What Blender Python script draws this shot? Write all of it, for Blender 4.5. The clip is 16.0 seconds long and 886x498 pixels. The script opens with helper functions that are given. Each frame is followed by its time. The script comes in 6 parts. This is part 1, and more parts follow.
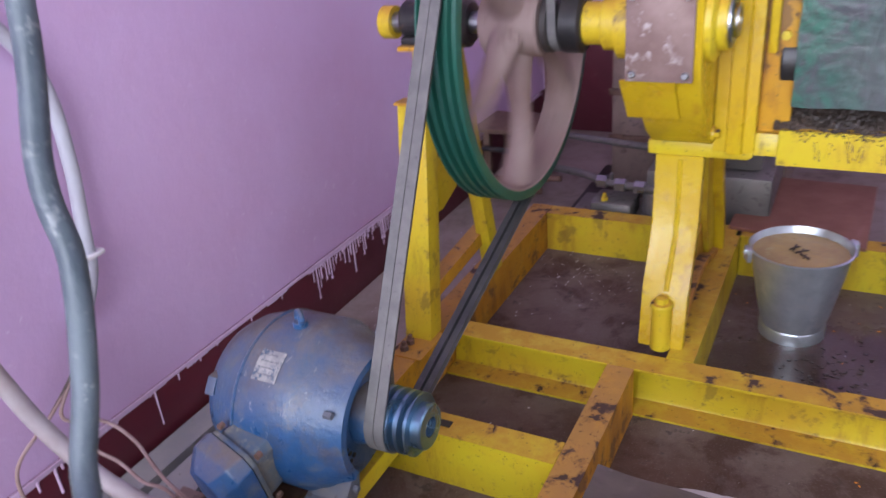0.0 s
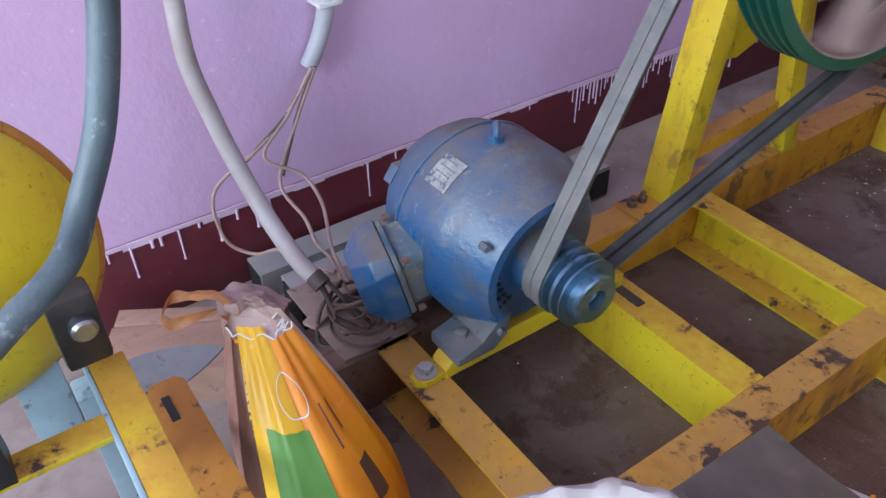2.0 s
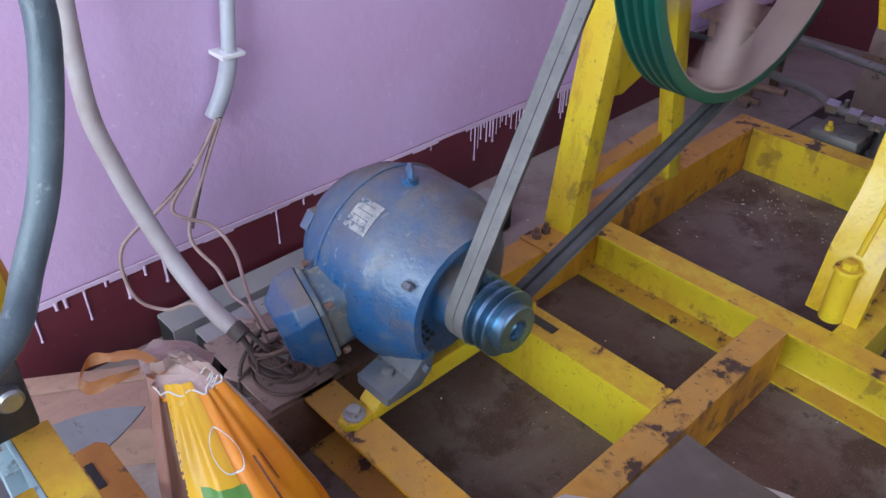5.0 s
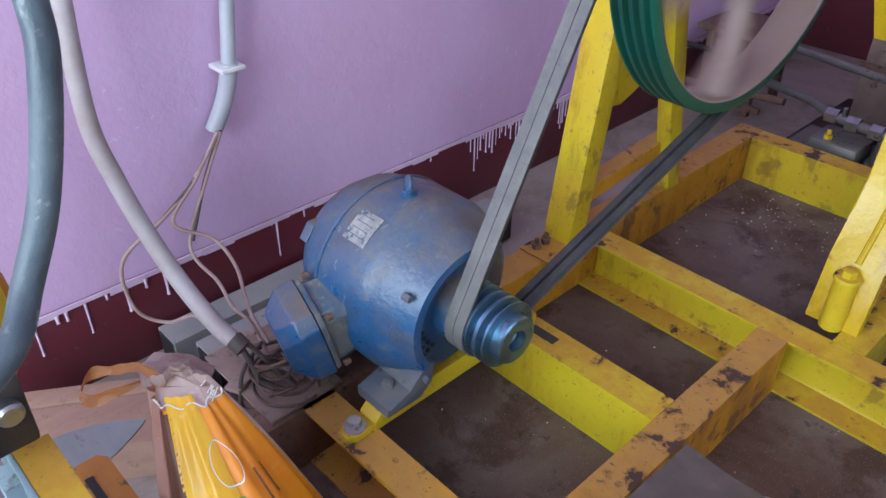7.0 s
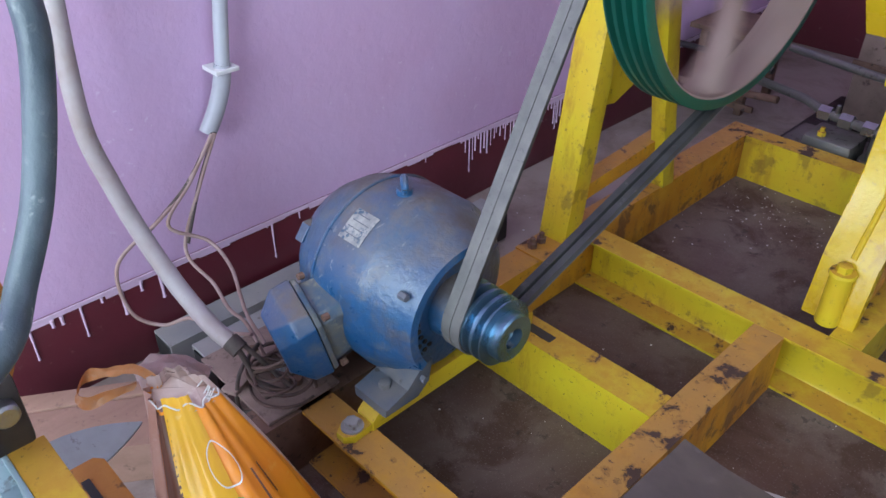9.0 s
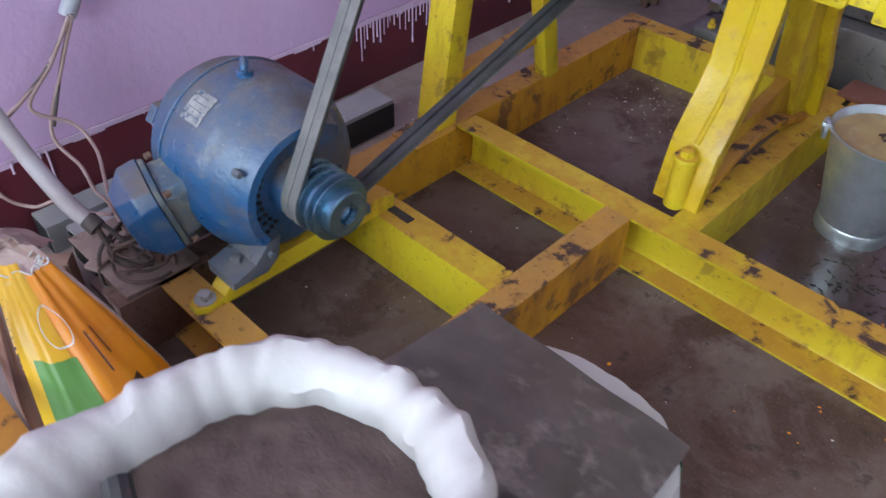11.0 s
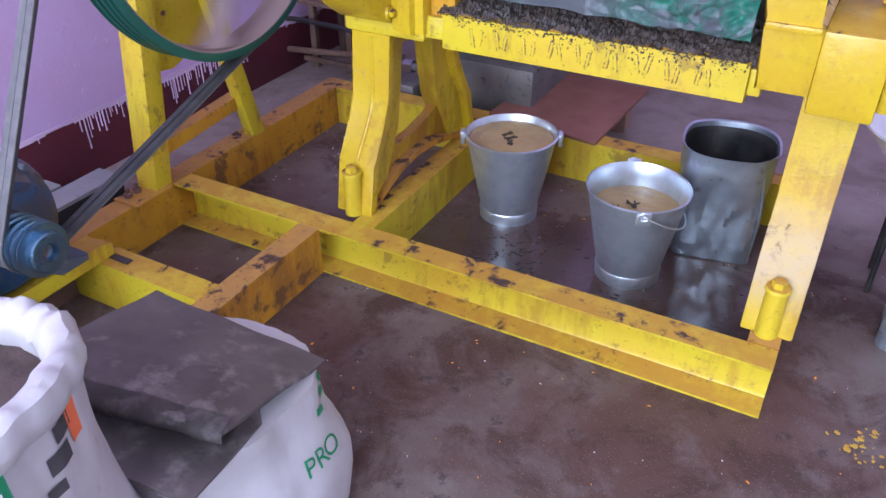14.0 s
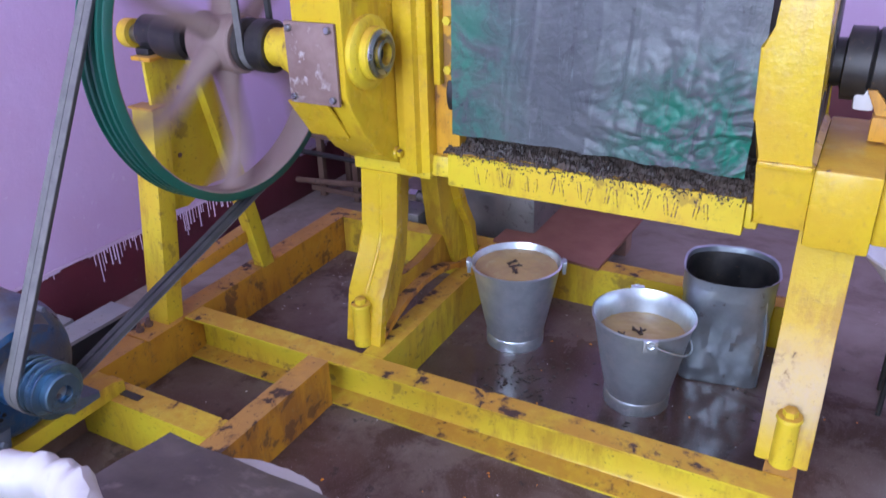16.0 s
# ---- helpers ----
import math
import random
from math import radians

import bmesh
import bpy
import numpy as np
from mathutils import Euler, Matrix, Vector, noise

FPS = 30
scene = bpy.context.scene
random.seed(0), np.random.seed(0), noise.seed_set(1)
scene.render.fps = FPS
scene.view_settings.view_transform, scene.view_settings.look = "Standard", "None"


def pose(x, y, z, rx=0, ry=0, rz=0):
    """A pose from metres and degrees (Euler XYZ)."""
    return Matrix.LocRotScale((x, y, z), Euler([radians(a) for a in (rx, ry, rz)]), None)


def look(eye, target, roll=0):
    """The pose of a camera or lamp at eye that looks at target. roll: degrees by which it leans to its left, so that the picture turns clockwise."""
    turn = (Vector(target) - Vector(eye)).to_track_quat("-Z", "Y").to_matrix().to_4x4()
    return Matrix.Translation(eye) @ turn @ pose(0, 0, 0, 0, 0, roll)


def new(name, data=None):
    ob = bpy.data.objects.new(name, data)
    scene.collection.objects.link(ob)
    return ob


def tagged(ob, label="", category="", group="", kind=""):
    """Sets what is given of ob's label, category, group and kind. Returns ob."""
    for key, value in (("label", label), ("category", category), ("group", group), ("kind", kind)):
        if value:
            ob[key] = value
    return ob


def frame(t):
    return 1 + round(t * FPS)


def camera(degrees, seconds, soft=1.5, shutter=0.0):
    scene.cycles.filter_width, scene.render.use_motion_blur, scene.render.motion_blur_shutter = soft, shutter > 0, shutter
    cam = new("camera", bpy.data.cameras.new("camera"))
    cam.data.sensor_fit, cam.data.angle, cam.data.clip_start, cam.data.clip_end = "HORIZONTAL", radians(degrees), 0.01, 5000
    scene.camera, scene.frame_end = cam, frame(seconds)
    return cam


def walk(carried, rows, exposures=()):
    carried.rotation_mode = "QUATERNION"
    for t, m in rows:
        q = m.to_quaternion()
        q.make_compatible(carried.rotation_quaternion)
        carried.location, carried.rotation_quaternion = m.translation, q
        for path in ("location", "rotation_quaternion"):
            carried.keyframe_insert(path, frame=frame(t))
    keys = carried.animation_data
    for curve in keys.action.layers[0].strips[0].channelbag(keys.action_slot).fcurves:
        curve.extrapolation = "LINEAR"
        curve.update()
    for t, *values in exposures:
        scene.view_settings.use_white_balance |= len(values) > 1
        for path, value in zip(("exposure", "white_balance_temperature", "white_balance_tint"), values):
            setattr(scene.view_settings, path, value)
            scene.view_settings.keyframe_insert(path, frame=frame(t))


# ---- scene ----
cam = camera(59.1, 16.0, 1.5, 0.3)
PATH = [
    (0, (0.488, -1.681, 1.357), (-0.39, -0.112, 0.48), -5.4),
    (0.5, (0.488, -1.425, 1.284), (-0.602, -0.119, 0.232), -1.7),
    (1, (0.542, -1.305, 1.279), (-0.725, -0.329, 0.078), -2.3),
    (1.5, (0.535, -1.334, 1.264), (-0.793, -0.485, 0.033), -2.3),
    (2, (0.501, -1.397, 1.246), (-0.804, -0.507, 0.019), -1.0),
    (2.5, (0.501, -1.421, 1.26), (-0.721, -0.4, 0.05), 0.6),
    (3, (0.504, -1.429, 1.266), (-0.658, -0.319, 0.075), 1.4),
    (3.5, (0.495, -1.442, 1.267), (-0.665, -0.306, 0.1), 1.3),
    (4, (0.492, -1.437, 1.27), (-0.668, -0.292, 0.111), 1.2),
    (4.5, (0.493, -1.446, 1.267), (-0.669, -0.301, 0.109), 1.2),
    (5, (0.492, -1.45, 1.268), (-0.688, -0.313, 0.121), 1.0),
    (7.5, (0.498, -1.448, 1.274), (-0.696, -0.304, 0.149), 0.5),
    (8, (0.496, -1.449, 1.275), (-0.698, -0.303, 0.152), 0.5),
    (8.2, (0.497, -1.452, 1.272), (-0.7, -0.304, 0.155), 0.3),
    (10.3, (0.52, -1.441, 1.262), (-0.607, -0.263, 0.103), 0.5),
    (10.5, (0.558, -1.419, 1.272), (-0.528, -0.237, 0.079), 0.9),
    (11, (0.737, -1.334, 1.277), (-0.295, -0.236, -0.037), 1.8),
    (11.5, (0.915, -1.38, 1.315), (-0.146, -0.253, 0.049), 2.3),
    (12, (1.079, -1.569, 1.299), (0.048, -0.347, 0.098), 3.3),
    (12.5, (1.172, -1.575, 1.333), (0.197, -0.28, 0.162), 3.7),
    (13, (1.251, -1.514, 1.345), (0.331, -0.15, 0.209), 2.5),
    (13.5, (1.278, -1.48, 1.346), (0.43, -0.067, 0.211), 0.9),
    (14, (1.295, -1.468, 1.344), (0.492, -0.02, 0.223), -0.5),
    (14.5, (1.299, -1.465, 1.354), (0.507, 0.004, 0.252), -1.8),
    (15, (1.292, -1.479, 1.361), (0.476, 0.006, 0.298), -2.2),
    (15.5, (1.284, -1.478, 1.378), (0.431, 0.034, 0.385), -2.1),
    (16, (1.282, -1.481, 1.406), (0.411, 0.093, 0.533), -1.5),
]
EXPOSURES = [(0, 0.02, 6350, 20), (0.6, 0.08, 6100, 7), (2, 0.15, 6000, 4), (5, 0.13, 5950, 5), (8, 0.10, 5950, 4), (10.5, 0.11, 6000, 2), (12, 0.07, 6150, 4),
             (13, 0.15, 6150, 13), (14, 0.34, 5550, 19), (15, 0.40, 5400, 20), (16, 0.18, 5450, 20)]
walk(cam, [(t, look(eye, target, roll)) for t, eye, target, roll in PATH], EXPOSURES)

# ---- light ----
world = bpy.data.worlds.new("sky")
scene.world = world
world.use_nodes = True
wn = world.node_tree.nodes
sky = wn.new("ShaderNodeTexSky")
sky.sky_type, sky.sun_disc, sky.sun_elevation, sky.sun_rotation = "NISHITA", False, radians(48), radians(150)
world.node_tree.links.new(sky.outputs[0], wn["Background"].inputs[0])
wn["Background"].inputs[1].default_value = 0.12


def area_lamp(name, m, sx, sy, power, colour):
    data = bpy.data.lights.new(name, "AREA")
    data.shape, data.size, data.size_y, data.energy, data.color = "RECTANGLE", sx, sy, power, colour
    ob = new(name, data)
    ob.matrix_world = m
    return ob


sun_data = bpy.data.lights.new("sun", "SUN")
sun_data.energy, sun_data.angle, sun_data.color = 2.0, radians(0.5), (1.0, 0.95, 0.88)
new("sun", sun_data).matrix_world = look((0, 0, 5), (-0.4, -2.2, 0))
area_lamp("doorway_daylight", look((0.4, -4.55, 2.1), (0.2, 0, 0.4)), 3.4, 3.2, 300, (0.84, 0.93, 1.0))
# soft fill added from the right; no window is known there
area_lamp("side_fill", look((3.95, -0.4, 2.45), (-0.9, 0.6, 0.6)), 2.8, 1.8, 30, (0.85, 0.93, 1.0))


# ---- materials ----
def nodes_of(name):
    m = bpy.data.materials.new(name)
    m.use_nodes = True
    t = m.node_tree
    return m, t, t.nodes["Principled BSDF"]


def noise_node(t, scale, detail=4.0, rough=0.6, stretch=None, dist=0.0):
    co = t.nodes.new("ShaderNodeTexCoord")
    n = t.nodes.new("ShaderNodeTexNoise")
    n.inputs["Scale"].default_value, n.inputs["Detail"].default_value = scale, detail
    n.inputs["Roughness"].default_value, n.inputs["Distortion"].default_value = rough, dist
    if stretch:
        mp = t.nodes.new("ShaderNodeMapping")
        mp.inputs["Scale"].default_value = stretch
        t.links.new(co.outputs["Object"], mp.inputs[0])
        t.links.new(mp.outputs[0], n.inputs[0])
    else:
        t.links.new(co.outputs["Object"], n.inputs[0])
    return n.outputs["Fac"]


def ramp(t, fac, lo, hi, a=0.0, b=1.0):
    r = t.nodes.new("ShaderNodeMapRange")
    t.links.new(fac, r.inputs[0])
    for i, v in enumerate((lo, hi, a, b)):
        r.inputs[i + 1].default_value = v
    return r.outputs[0]


def mix(t, fac, a, b):
    x = t.nodes.new("ShaderNodeMix")
    x.data_type = "RGBA"
    t.links.new(fac, x.inputs[0])
    for s, v in ((6, a), (7, b)):
        if isinstance(v, tuple):
            x.inputs[s].default_value = (*v, 1)
        else:
            t.links.new(v, x.inputs[s])
    return x.outputs[2]


def maths(t, op, a, b):
    x = t.nodes.new("ShaderNodeMath")
    x.operation = op
    for i, v in ((0, a), (1, b)):
        if isinstance(v, (int, float)):
            x.inputs[i].default_value = v
        else:
            t.links.new(v, x.inputs[i])
    return x.outputs[0]


def bump(t, p, height, strength, distance=0.002):
    b = t.nodes.new("ShaderNodeBump")
    b.inputs["Strength"].default_value, b.inputs["Distance"].default_value = strength, distance
    t.links.new(height, b.inputs["Height"])
    t.links.new(b.outputs[0], p.inputs["Normal"])


def up_facing(t):
    g = t.nodes.new("ShaderNodeNewGeometry")
    s = t.nodes.new("ShaderNodeSeparateXYZ")
    t.links.new(g.outputs["Normal"], s.inputs[0])
    return s.outputs[2]


def surface(name, base, second, third=None, scale=6.0, spots=40.0, spot_cut=(0.62, 0.7), rough=(0.4, 0.65), metal=0.0,
            relief=0.25, grain=90.0, dust=None, dust_amount=0.8, stretch=None, chipped=False):
    """Two-scale surface: base to second by large noise, third in sharp spots, dust lying on what faces up."""
    m, t, p = nodes_of(name)
    big = noise_node(t, scale, 5.0, 0.6, stretch)
    col = mix(t, ramp(t, big, 0.38, 0.66), base, second)
    rfac = ramp(t, big, 0.3, 0.7, rough[0], rough[1])
    if third:
        small = noise_node(t, spots, 6.0, 0.65)
        where = maths(t, "MULTIPLY", ramp(t, small, spot_cut[0], spot_cut[1]), ramp(t, noise_node(t, scale * 0.7 + 1.3), 0.42, 0.58))
        if chipped:
            where = maths(t, "MULTIPLY", where, ramp(t, up_facing(t), 0.2, 0.8, 0.22, 1.0))
        col = mix(t, where, col, third)
    if dust:
        d = maths(t, "MULTIPLY", ramp(t, up_facing(t), 0.35, 0.95), ramp(t, noise_node(t, scale * 1.7 + 3.1, 6.0, 0.7), 0.35, 0.62, 0.0, dust_amount))
        col = mix(t, d, col, dust)
        rfac = maths(t, "MAXIMUM", rfac, maths(t, "MULTIPLY", d, 0.85))
    t.links.new(col, p.inputs["Base Color"])
    t.links.new(rfac, p.inputs["Roughness"])
    p.inputs["Metallic"].default_value = metal
    bump(t, p, noise_node(t, grain, 5.0, 0.65), relief)
    return m


def yellow_paint(name, base, second, grime, chips=0.6, dust_amount=0.85, rough=(0.28, 0.5), lumps=0.25, dust=(0.50, 0.255, 0.035), splash=False):
    """Brushed yellow enamel: orange stains running down, brown dust and dark chips on what faces up."""
    m, t, p = nodes_of(name)
    big = noise_node(t, 3.6, 5.0, 0.62)
    col = mix(t, ramp(t, big, 0.40, 0.62), base, second)
    runs = maths(t, "MULTIPLY", noise_node(t, 9.0, 6.0, 0.7, (1.6, 1.6, 0.35)), ramp(t, noise_node(t, 2.3, 3.0), 0.35, 0.6, 0.75, 1.15))
    col = mix(t, ramp(t, runs, 0.50, 0.66, 0.0, grime), col, (0.30, 0.125, 0.02))
    col = mix(t, ramp(t, noise_node(t, 38.0, 6.0, 0.7), 0.58, 0.68, 0.0, grime * 0.8), col, (0.36, 0.22, 0.06))
    up = up_facing(t)
    lying = maths(t, "MULTIPLY", ramp(t, up, 0.35, 0.95), ramp(t, noise_node(t, 8.0, 7.0, 0.72), 0.34, 0.54, 0.30, dust_amount))
    col = mix(t, lying, col, dust)
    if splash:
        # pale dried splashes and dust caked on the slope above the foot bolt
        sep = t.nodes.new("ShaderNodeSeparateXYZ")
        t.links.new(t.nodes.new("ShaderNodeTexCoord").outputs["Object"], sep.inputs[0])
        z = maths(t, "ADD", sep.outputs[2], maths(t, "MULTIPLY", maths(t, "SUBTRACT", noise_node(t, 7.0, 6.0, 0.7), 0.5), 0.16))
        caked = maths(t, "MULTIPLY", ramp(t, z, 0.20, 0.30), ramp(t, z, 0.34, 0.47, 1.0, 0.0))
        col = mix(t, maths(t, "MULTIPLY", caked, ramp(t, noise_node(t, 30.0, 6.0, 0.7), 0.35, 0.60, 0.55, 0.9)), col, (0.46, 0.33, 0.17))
    flake = maths(t, "ADD", noise_node(t, 13.0, 7.0, 0.62, None, 0.3), maths(t, "MULTIPLY", noise_node(t, 3.1, 3.0), 0.45))
    edge = 0.90 - 0.06 * chips
    gone = maths(t, "MULTIPLY", ramp(t, flake, edge, edge + 0.02), ramp(t, up, 0.1, 0.8, 0.55 * min(1.0, chips) ** 2, 1.0))
    halo = maths(t, "MULTIPLY", ramp(t, flake, edge - 0.05, edge), ramp(t, up, 0.1, 0.8, 0.35 * min(1.0, chips) ** 2, 0.7))
    col = mix(t, halo, col, (0.24, 0.11, 0.035))
    col = mix(t, gone, col, (0.070, 0.038, 0.030))
    nicks = maths(t, "MULTIPLY", ramp(t, noise_node(t, 42.0, 5.0, 0.65), 0.60, 0.63), ramp(t, flake, edge - 0.16, edge - 0.04, 0.0, min(1.0, chips)))
    col = mix(t, maths(t, "MULTIPLY", nicks, ramp(t, up, 0.1, 0.8, 0.35, 1.0)), col, (0.13, 0.065, 0.04))
    specks = ramp(t, noise_node(t, 85.0, 4.0, 0.6), 0.65, 0.69, 0.0, 0.75 * chips)
    col = mix(t, specks, col, (0.10, 0.055, 0.03))
    t.links.new(col, p.inputs["Base Color"])
    r = ramp(t, big, 0.3, 0.7, rough[0], rough[1])
    p.inputs["Specular IOR Level"].default_value = 0.45
    r = maths(t, "MAXIMUM", r, maths(t, "MULTIPLY", maths(t, "MAXIMUM", lying, gone), 0.8))
    t.links.new(r, p.inputs["Roughness"])
    relief = maths(t, "ADD", noise_node(t, 26.0, 4.0, 0.6), maths(t, "MULTIPLY", noise_node(t, 95.0, 4.0, 0.6), 0.35))
    bump(t, p, maths(t, "SUBTRACT", relief, maths(t, "MULTIPLY", gone, 0.8)), lumps, 0.003)
    return m


YELLOW = yellow_paint("yellow_paint", (0.64, 0.505, 0.020), (0.62, 0.410, 0.020), 0.5, 0.75, 0.85)
YELLOW_DIRTY = yellow_paint("grimy_yellow_paint", (0.60, 0.31, 0.016), (0.50, 0.215, 0.016), 0.75, 1.15, 0.85, (0.4, 0.65), 0.35, (0.42, 0.22, 0.065))
YELLOW_FRESH = yellow_paint("bright_yellow_paint", (0.60, 0.425, 0.012), (0.56, 0.355, 0.012), 0.50, 0.30, 0.7, (0.16, 0.36), 0.6)
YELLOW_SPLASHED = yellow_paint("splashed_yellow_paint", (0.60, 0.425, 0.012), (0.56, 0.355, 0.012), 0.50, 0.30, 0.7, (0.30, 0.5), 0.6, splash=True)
YELLOW_WEB = yellow_paint("ochre_yellow_paint", (0.56, 0.36, 0.018), (0.48, 0.27, 0.018), 0.7, 0.45, 0.7, (0.25, 0.45), 0.4)
ORANGE = surface("orange_red_oxide_paint", (0.50, 0.22, 0.03), (0.40, 0.16, 0.03), (0.05, 0.03, 0.02), 9, 30, (0.56, 0.63), (0.45, 0.7), 0, 0.3, 70)


def motor_enamel():
    """Old blue enamel: brown grime lying on top and in blotches, pale scratches."""
    m, t, p = nodes_of("old_blue_enamel")
    big, mid = noise_node(t, 5.0, 6.0, 0.65, None, 0.4), noise_node(t, 17.0, 6.0, 0.68)
    up = up_facing(t)
    col = mix(t, ramp(t, big, 0.36, 0.64), (0.014, 0.075, 0.205), (0.034, 0.100, 0.205))
    col = mix(t, ramp(t, mid, 0.52, 0.68, 0, 0.7), col, (0.125, 0.140, 0.165))
    lying = maths(t, "MULTIPLY", ramp(t, up, 0.30, 1.0), ramp(t, noise_node(t, 6.5, 7.0, 0.7), 0.34, 0.56, 0.35, 1.0))
    col = mix(t, lying, col, (0.155, 0.128, 0.115))
    col = mix(t, ramp(t, noise_node(t, 3.2, 6.0, 0.7), 0.52, 0.64, 0, 0.75), col, (0.080, 0.062, 0.056))
    col = mix(t, ramp(t, noise_node(t, 9.0, 7.0, 0.72, None, 0.6), 0.57, 0.70, 0, 0.6), col, (0.17, 0.145, 0.130))
    scratch = maths(t, "MULTIPLY", ramp(t, noise_node(t, 46.0, 5.0, 0.7, (1, 0.4, 1), 0.5), 0.60, 0.66), ramp(t, noise_node(t, 4.4), 0.45, 0.60))
    col = mix(t, maths(t, "MULTIPLY", scratch, 0.5), col, (0.30, 0.31, 0.32))
    t.links.new(col, p.inputs["Base Color"])
    t.links.new(maths(t, "MAXIMUM", ramp(t, mid, 0.35, 0.65, 0.26, 0.46), maths(t, "MULTIPLY", lying, 0.75)), p.inputs["Roughness"])
    bump(t, p, maths(t, "ADD", noise_node(t, 48.0, 5.0, 0.65), maths(t, "MULTIPLY", mid, 1.0)), 0.45, 0.004)
    return m


MOTOR_BLUE = motor_enamel()
MOTOR_WORN = surface("worn_blue_enamel", (0.06, 0.10, 0.15), (0.17, 0.155, 0.115), (0.30, 0.27, 0.20), 16, 30, (0.5, 0.62), (0.4, 0.65), 0, 0.5, 50)
DUSTY_BROWN = surface("dusty_brown_steel", (0.20, 0.135, 0.115), (0.28, 0.195, 0.17), (0.09, 0.055, 0.045), 9, 40, (0.56, 0.66), (0.6, 0.85), 0, 0.5, 70)
CABLE_BROWN = surface("dusty_brown_cable", (0.060, 0.034, 0.027), (0.13, 0.078, 0.062), None, 30, 50, (0.6, 0.7), (0.5, 0.75), 0, 0.2, 100)
CHANNEL_GREY = surface("dusty_grey_steel", (0.27, 0.26, 0.28), (0.34, 0.31, 0.31), (0.13, 0.10, 0.09), 8, 40, (0.6, 0.7), (0.5, 0.7), 0.1, 0.3, 60)
MOTOR_GREY = surface("dusty_blue_grey_casting", (0.075, 0.095, 0.135), (0.15, 0.14, 0.145), (0.06, 0.05, 0.05), 12, 50, (0.6, 0.68), (0.5, 0.75), 0, 0.4, 60)
STEEL = surface("machined_steel", (0.42, 0.44, 0.46), (0.30, 0.31, 0.33), (0.12, 0.09, 0.07), 14, 60, (0.62, 0.7), (0.22, 0.4), 1.0, 0.15, 120)
PULLEY_STEEL = surface("blued_pulley_steel", (0.19, 0.33, 0.46), (0.13, 0.21, 0.29), (0.05, 0.05, 0.05), 14, 60, (0.62, 0.7), (0.22, 0.36), 0.9, 0.1, 120)
DARK_STEEL = surface("dark_greasy_steel", (0.035, 0.034, 0.036), (0.075, 0.065, 0.06), (0.16, 0.10, 0.07), 9, 40, (0.62, 0.7), (0.3, 0.6), 0.5, 0.4, 50)
GREASY_GREY = surface("greasy_grey_casting", (0.15, 0.145, 0.14), (0.23, 0.21, 0.195), (0.05, 0.04, 0.035), 9, 36, (0.56, 0.66), (0.3, 0.55), 0.4, 0.4, 50)
RUST = surface("rusty_steel", (0.13, 0.07, 0.05), (0.20, 0.12, 0.09), (0.05, 0.035, 0.03), 12, 45, (0.55, 0.65), (0.6, 0.85), 0.1, 0.5, 80)
GALV = surface("galvanised_sheet", (0.68, 0.75, 0.79), (0.54, 0.61, 0.65), (0.70, 0.75, 0.78), 16, 26, (0.52, 0.6), (0.28, 0.46), 0.85, 0.12, 30)
TIN = surface("old_tinplate", (0.50, 0.56, 0.61), (0.36, 0.40, 0.44), (0.24, 0.23, 0.22), 9, 30, (0.62, 0.7), (0.28, 0.45), 0.85, 0.7, 14)
GREEN_RIM = surface("green_rim_paint", (0.010, 0.100, 0.068), (0.018, 0.080, 0.060), (0.03, 0.035, 0.03), 10, 60, (0.6, 0.7), (0.3, 0.5), 0, 0.1, 90)
RIM_INNER = surface("dusty_pinkish_casting", (0.25, 0.165, 0.15), (0.32, 0.24, 0.215), (0.14, 0.08, 0.07), 6, 30, (0.6, 0.7), (0.6, 0.8), 0, 0.2, 60)
RUBBER = surface("worn_grey_rubber", (0.115, 0.11, 0.11), (0.17, 0.16, 0.155), (0.06, 0.06, 0.06), 20, 90, (0.6, 0.7), (0.6, 0.8), 0, 0.25, 160)
BELT_INNER = surface("polished_belt_flank", (0.035, 0.035, 0.038), (0.06, 0.058, 0.06), (0.12, 0.115, 0.11), 16, 60, (0.6, 0.7), (0.45, 0.65), 0, 0.15, 140)
BLACK = surface("black_rubber", (0.012, 0.012, 0.014), (0.025, 0.024, 0.024), None, 20, 90, (0.6, 0.7), (0.45, 0.7), 0, 0.2, 120)
HOSE = surface("blue_grey_hose", (0.050, 0.070, 0.088), (0.100, 0.128, 0.148), (0.27, 0.29, 0.30), 14, 45, (0.56, 0.66), (0.35, 0.6), 0, 0.8, 55)
CONDUIT = surface("dusty_white_conduit", (0.40, 0.36, 0.37), (0.33, 0.27, 0.265), (0.3, 0.22, 0.17), 10, 50, (0.6, 0.7), (0.45, 0.65), 0, 0.15, 100)
PIPE_GREY = surface("grey_pvc_pipe", (0.44, 0.45, 0.50), (0.38, 0.37, 0.42), None, 10, 50, (0.6, 0.7), (0.35, 0.5), 0, 0.1, 100)
WIRE = surface("dusty_cable", (0.05, 0.036, 0.033), (0.10, 0.07, 0.062), None, 30, 50, (0.6, 0.7), (0.5, 0.7), 0, 0.1, 100)
WIRE_PINK = surface("dusty_pink_cable", (0.36, 0.25, 0.24), (0.30, 0.19, 0.17), None, 30, 50, (0.6, 0.7), (0.5, 0.7), 0, 0.1, 100)
BOARD = surface("red_brown_board", (0.25, 0.105, 0.070), (0.20, 0.082, 0.055), (0.2, 0.12, 0.09), 7, 60, (0.6, 0.72), (0.5, 0.7), 0, 0.2, 70)
PLANK = surface("weathered_wood", (0.35, 0.205, 0.155), (0.28, 0.165, 0.125), (0.15, 0.09, 0.07), 6, 40, (0.58, 0.68), (0.65, 0.85), 0, 0.4, 70, stretch=(4, 0.6, 4))
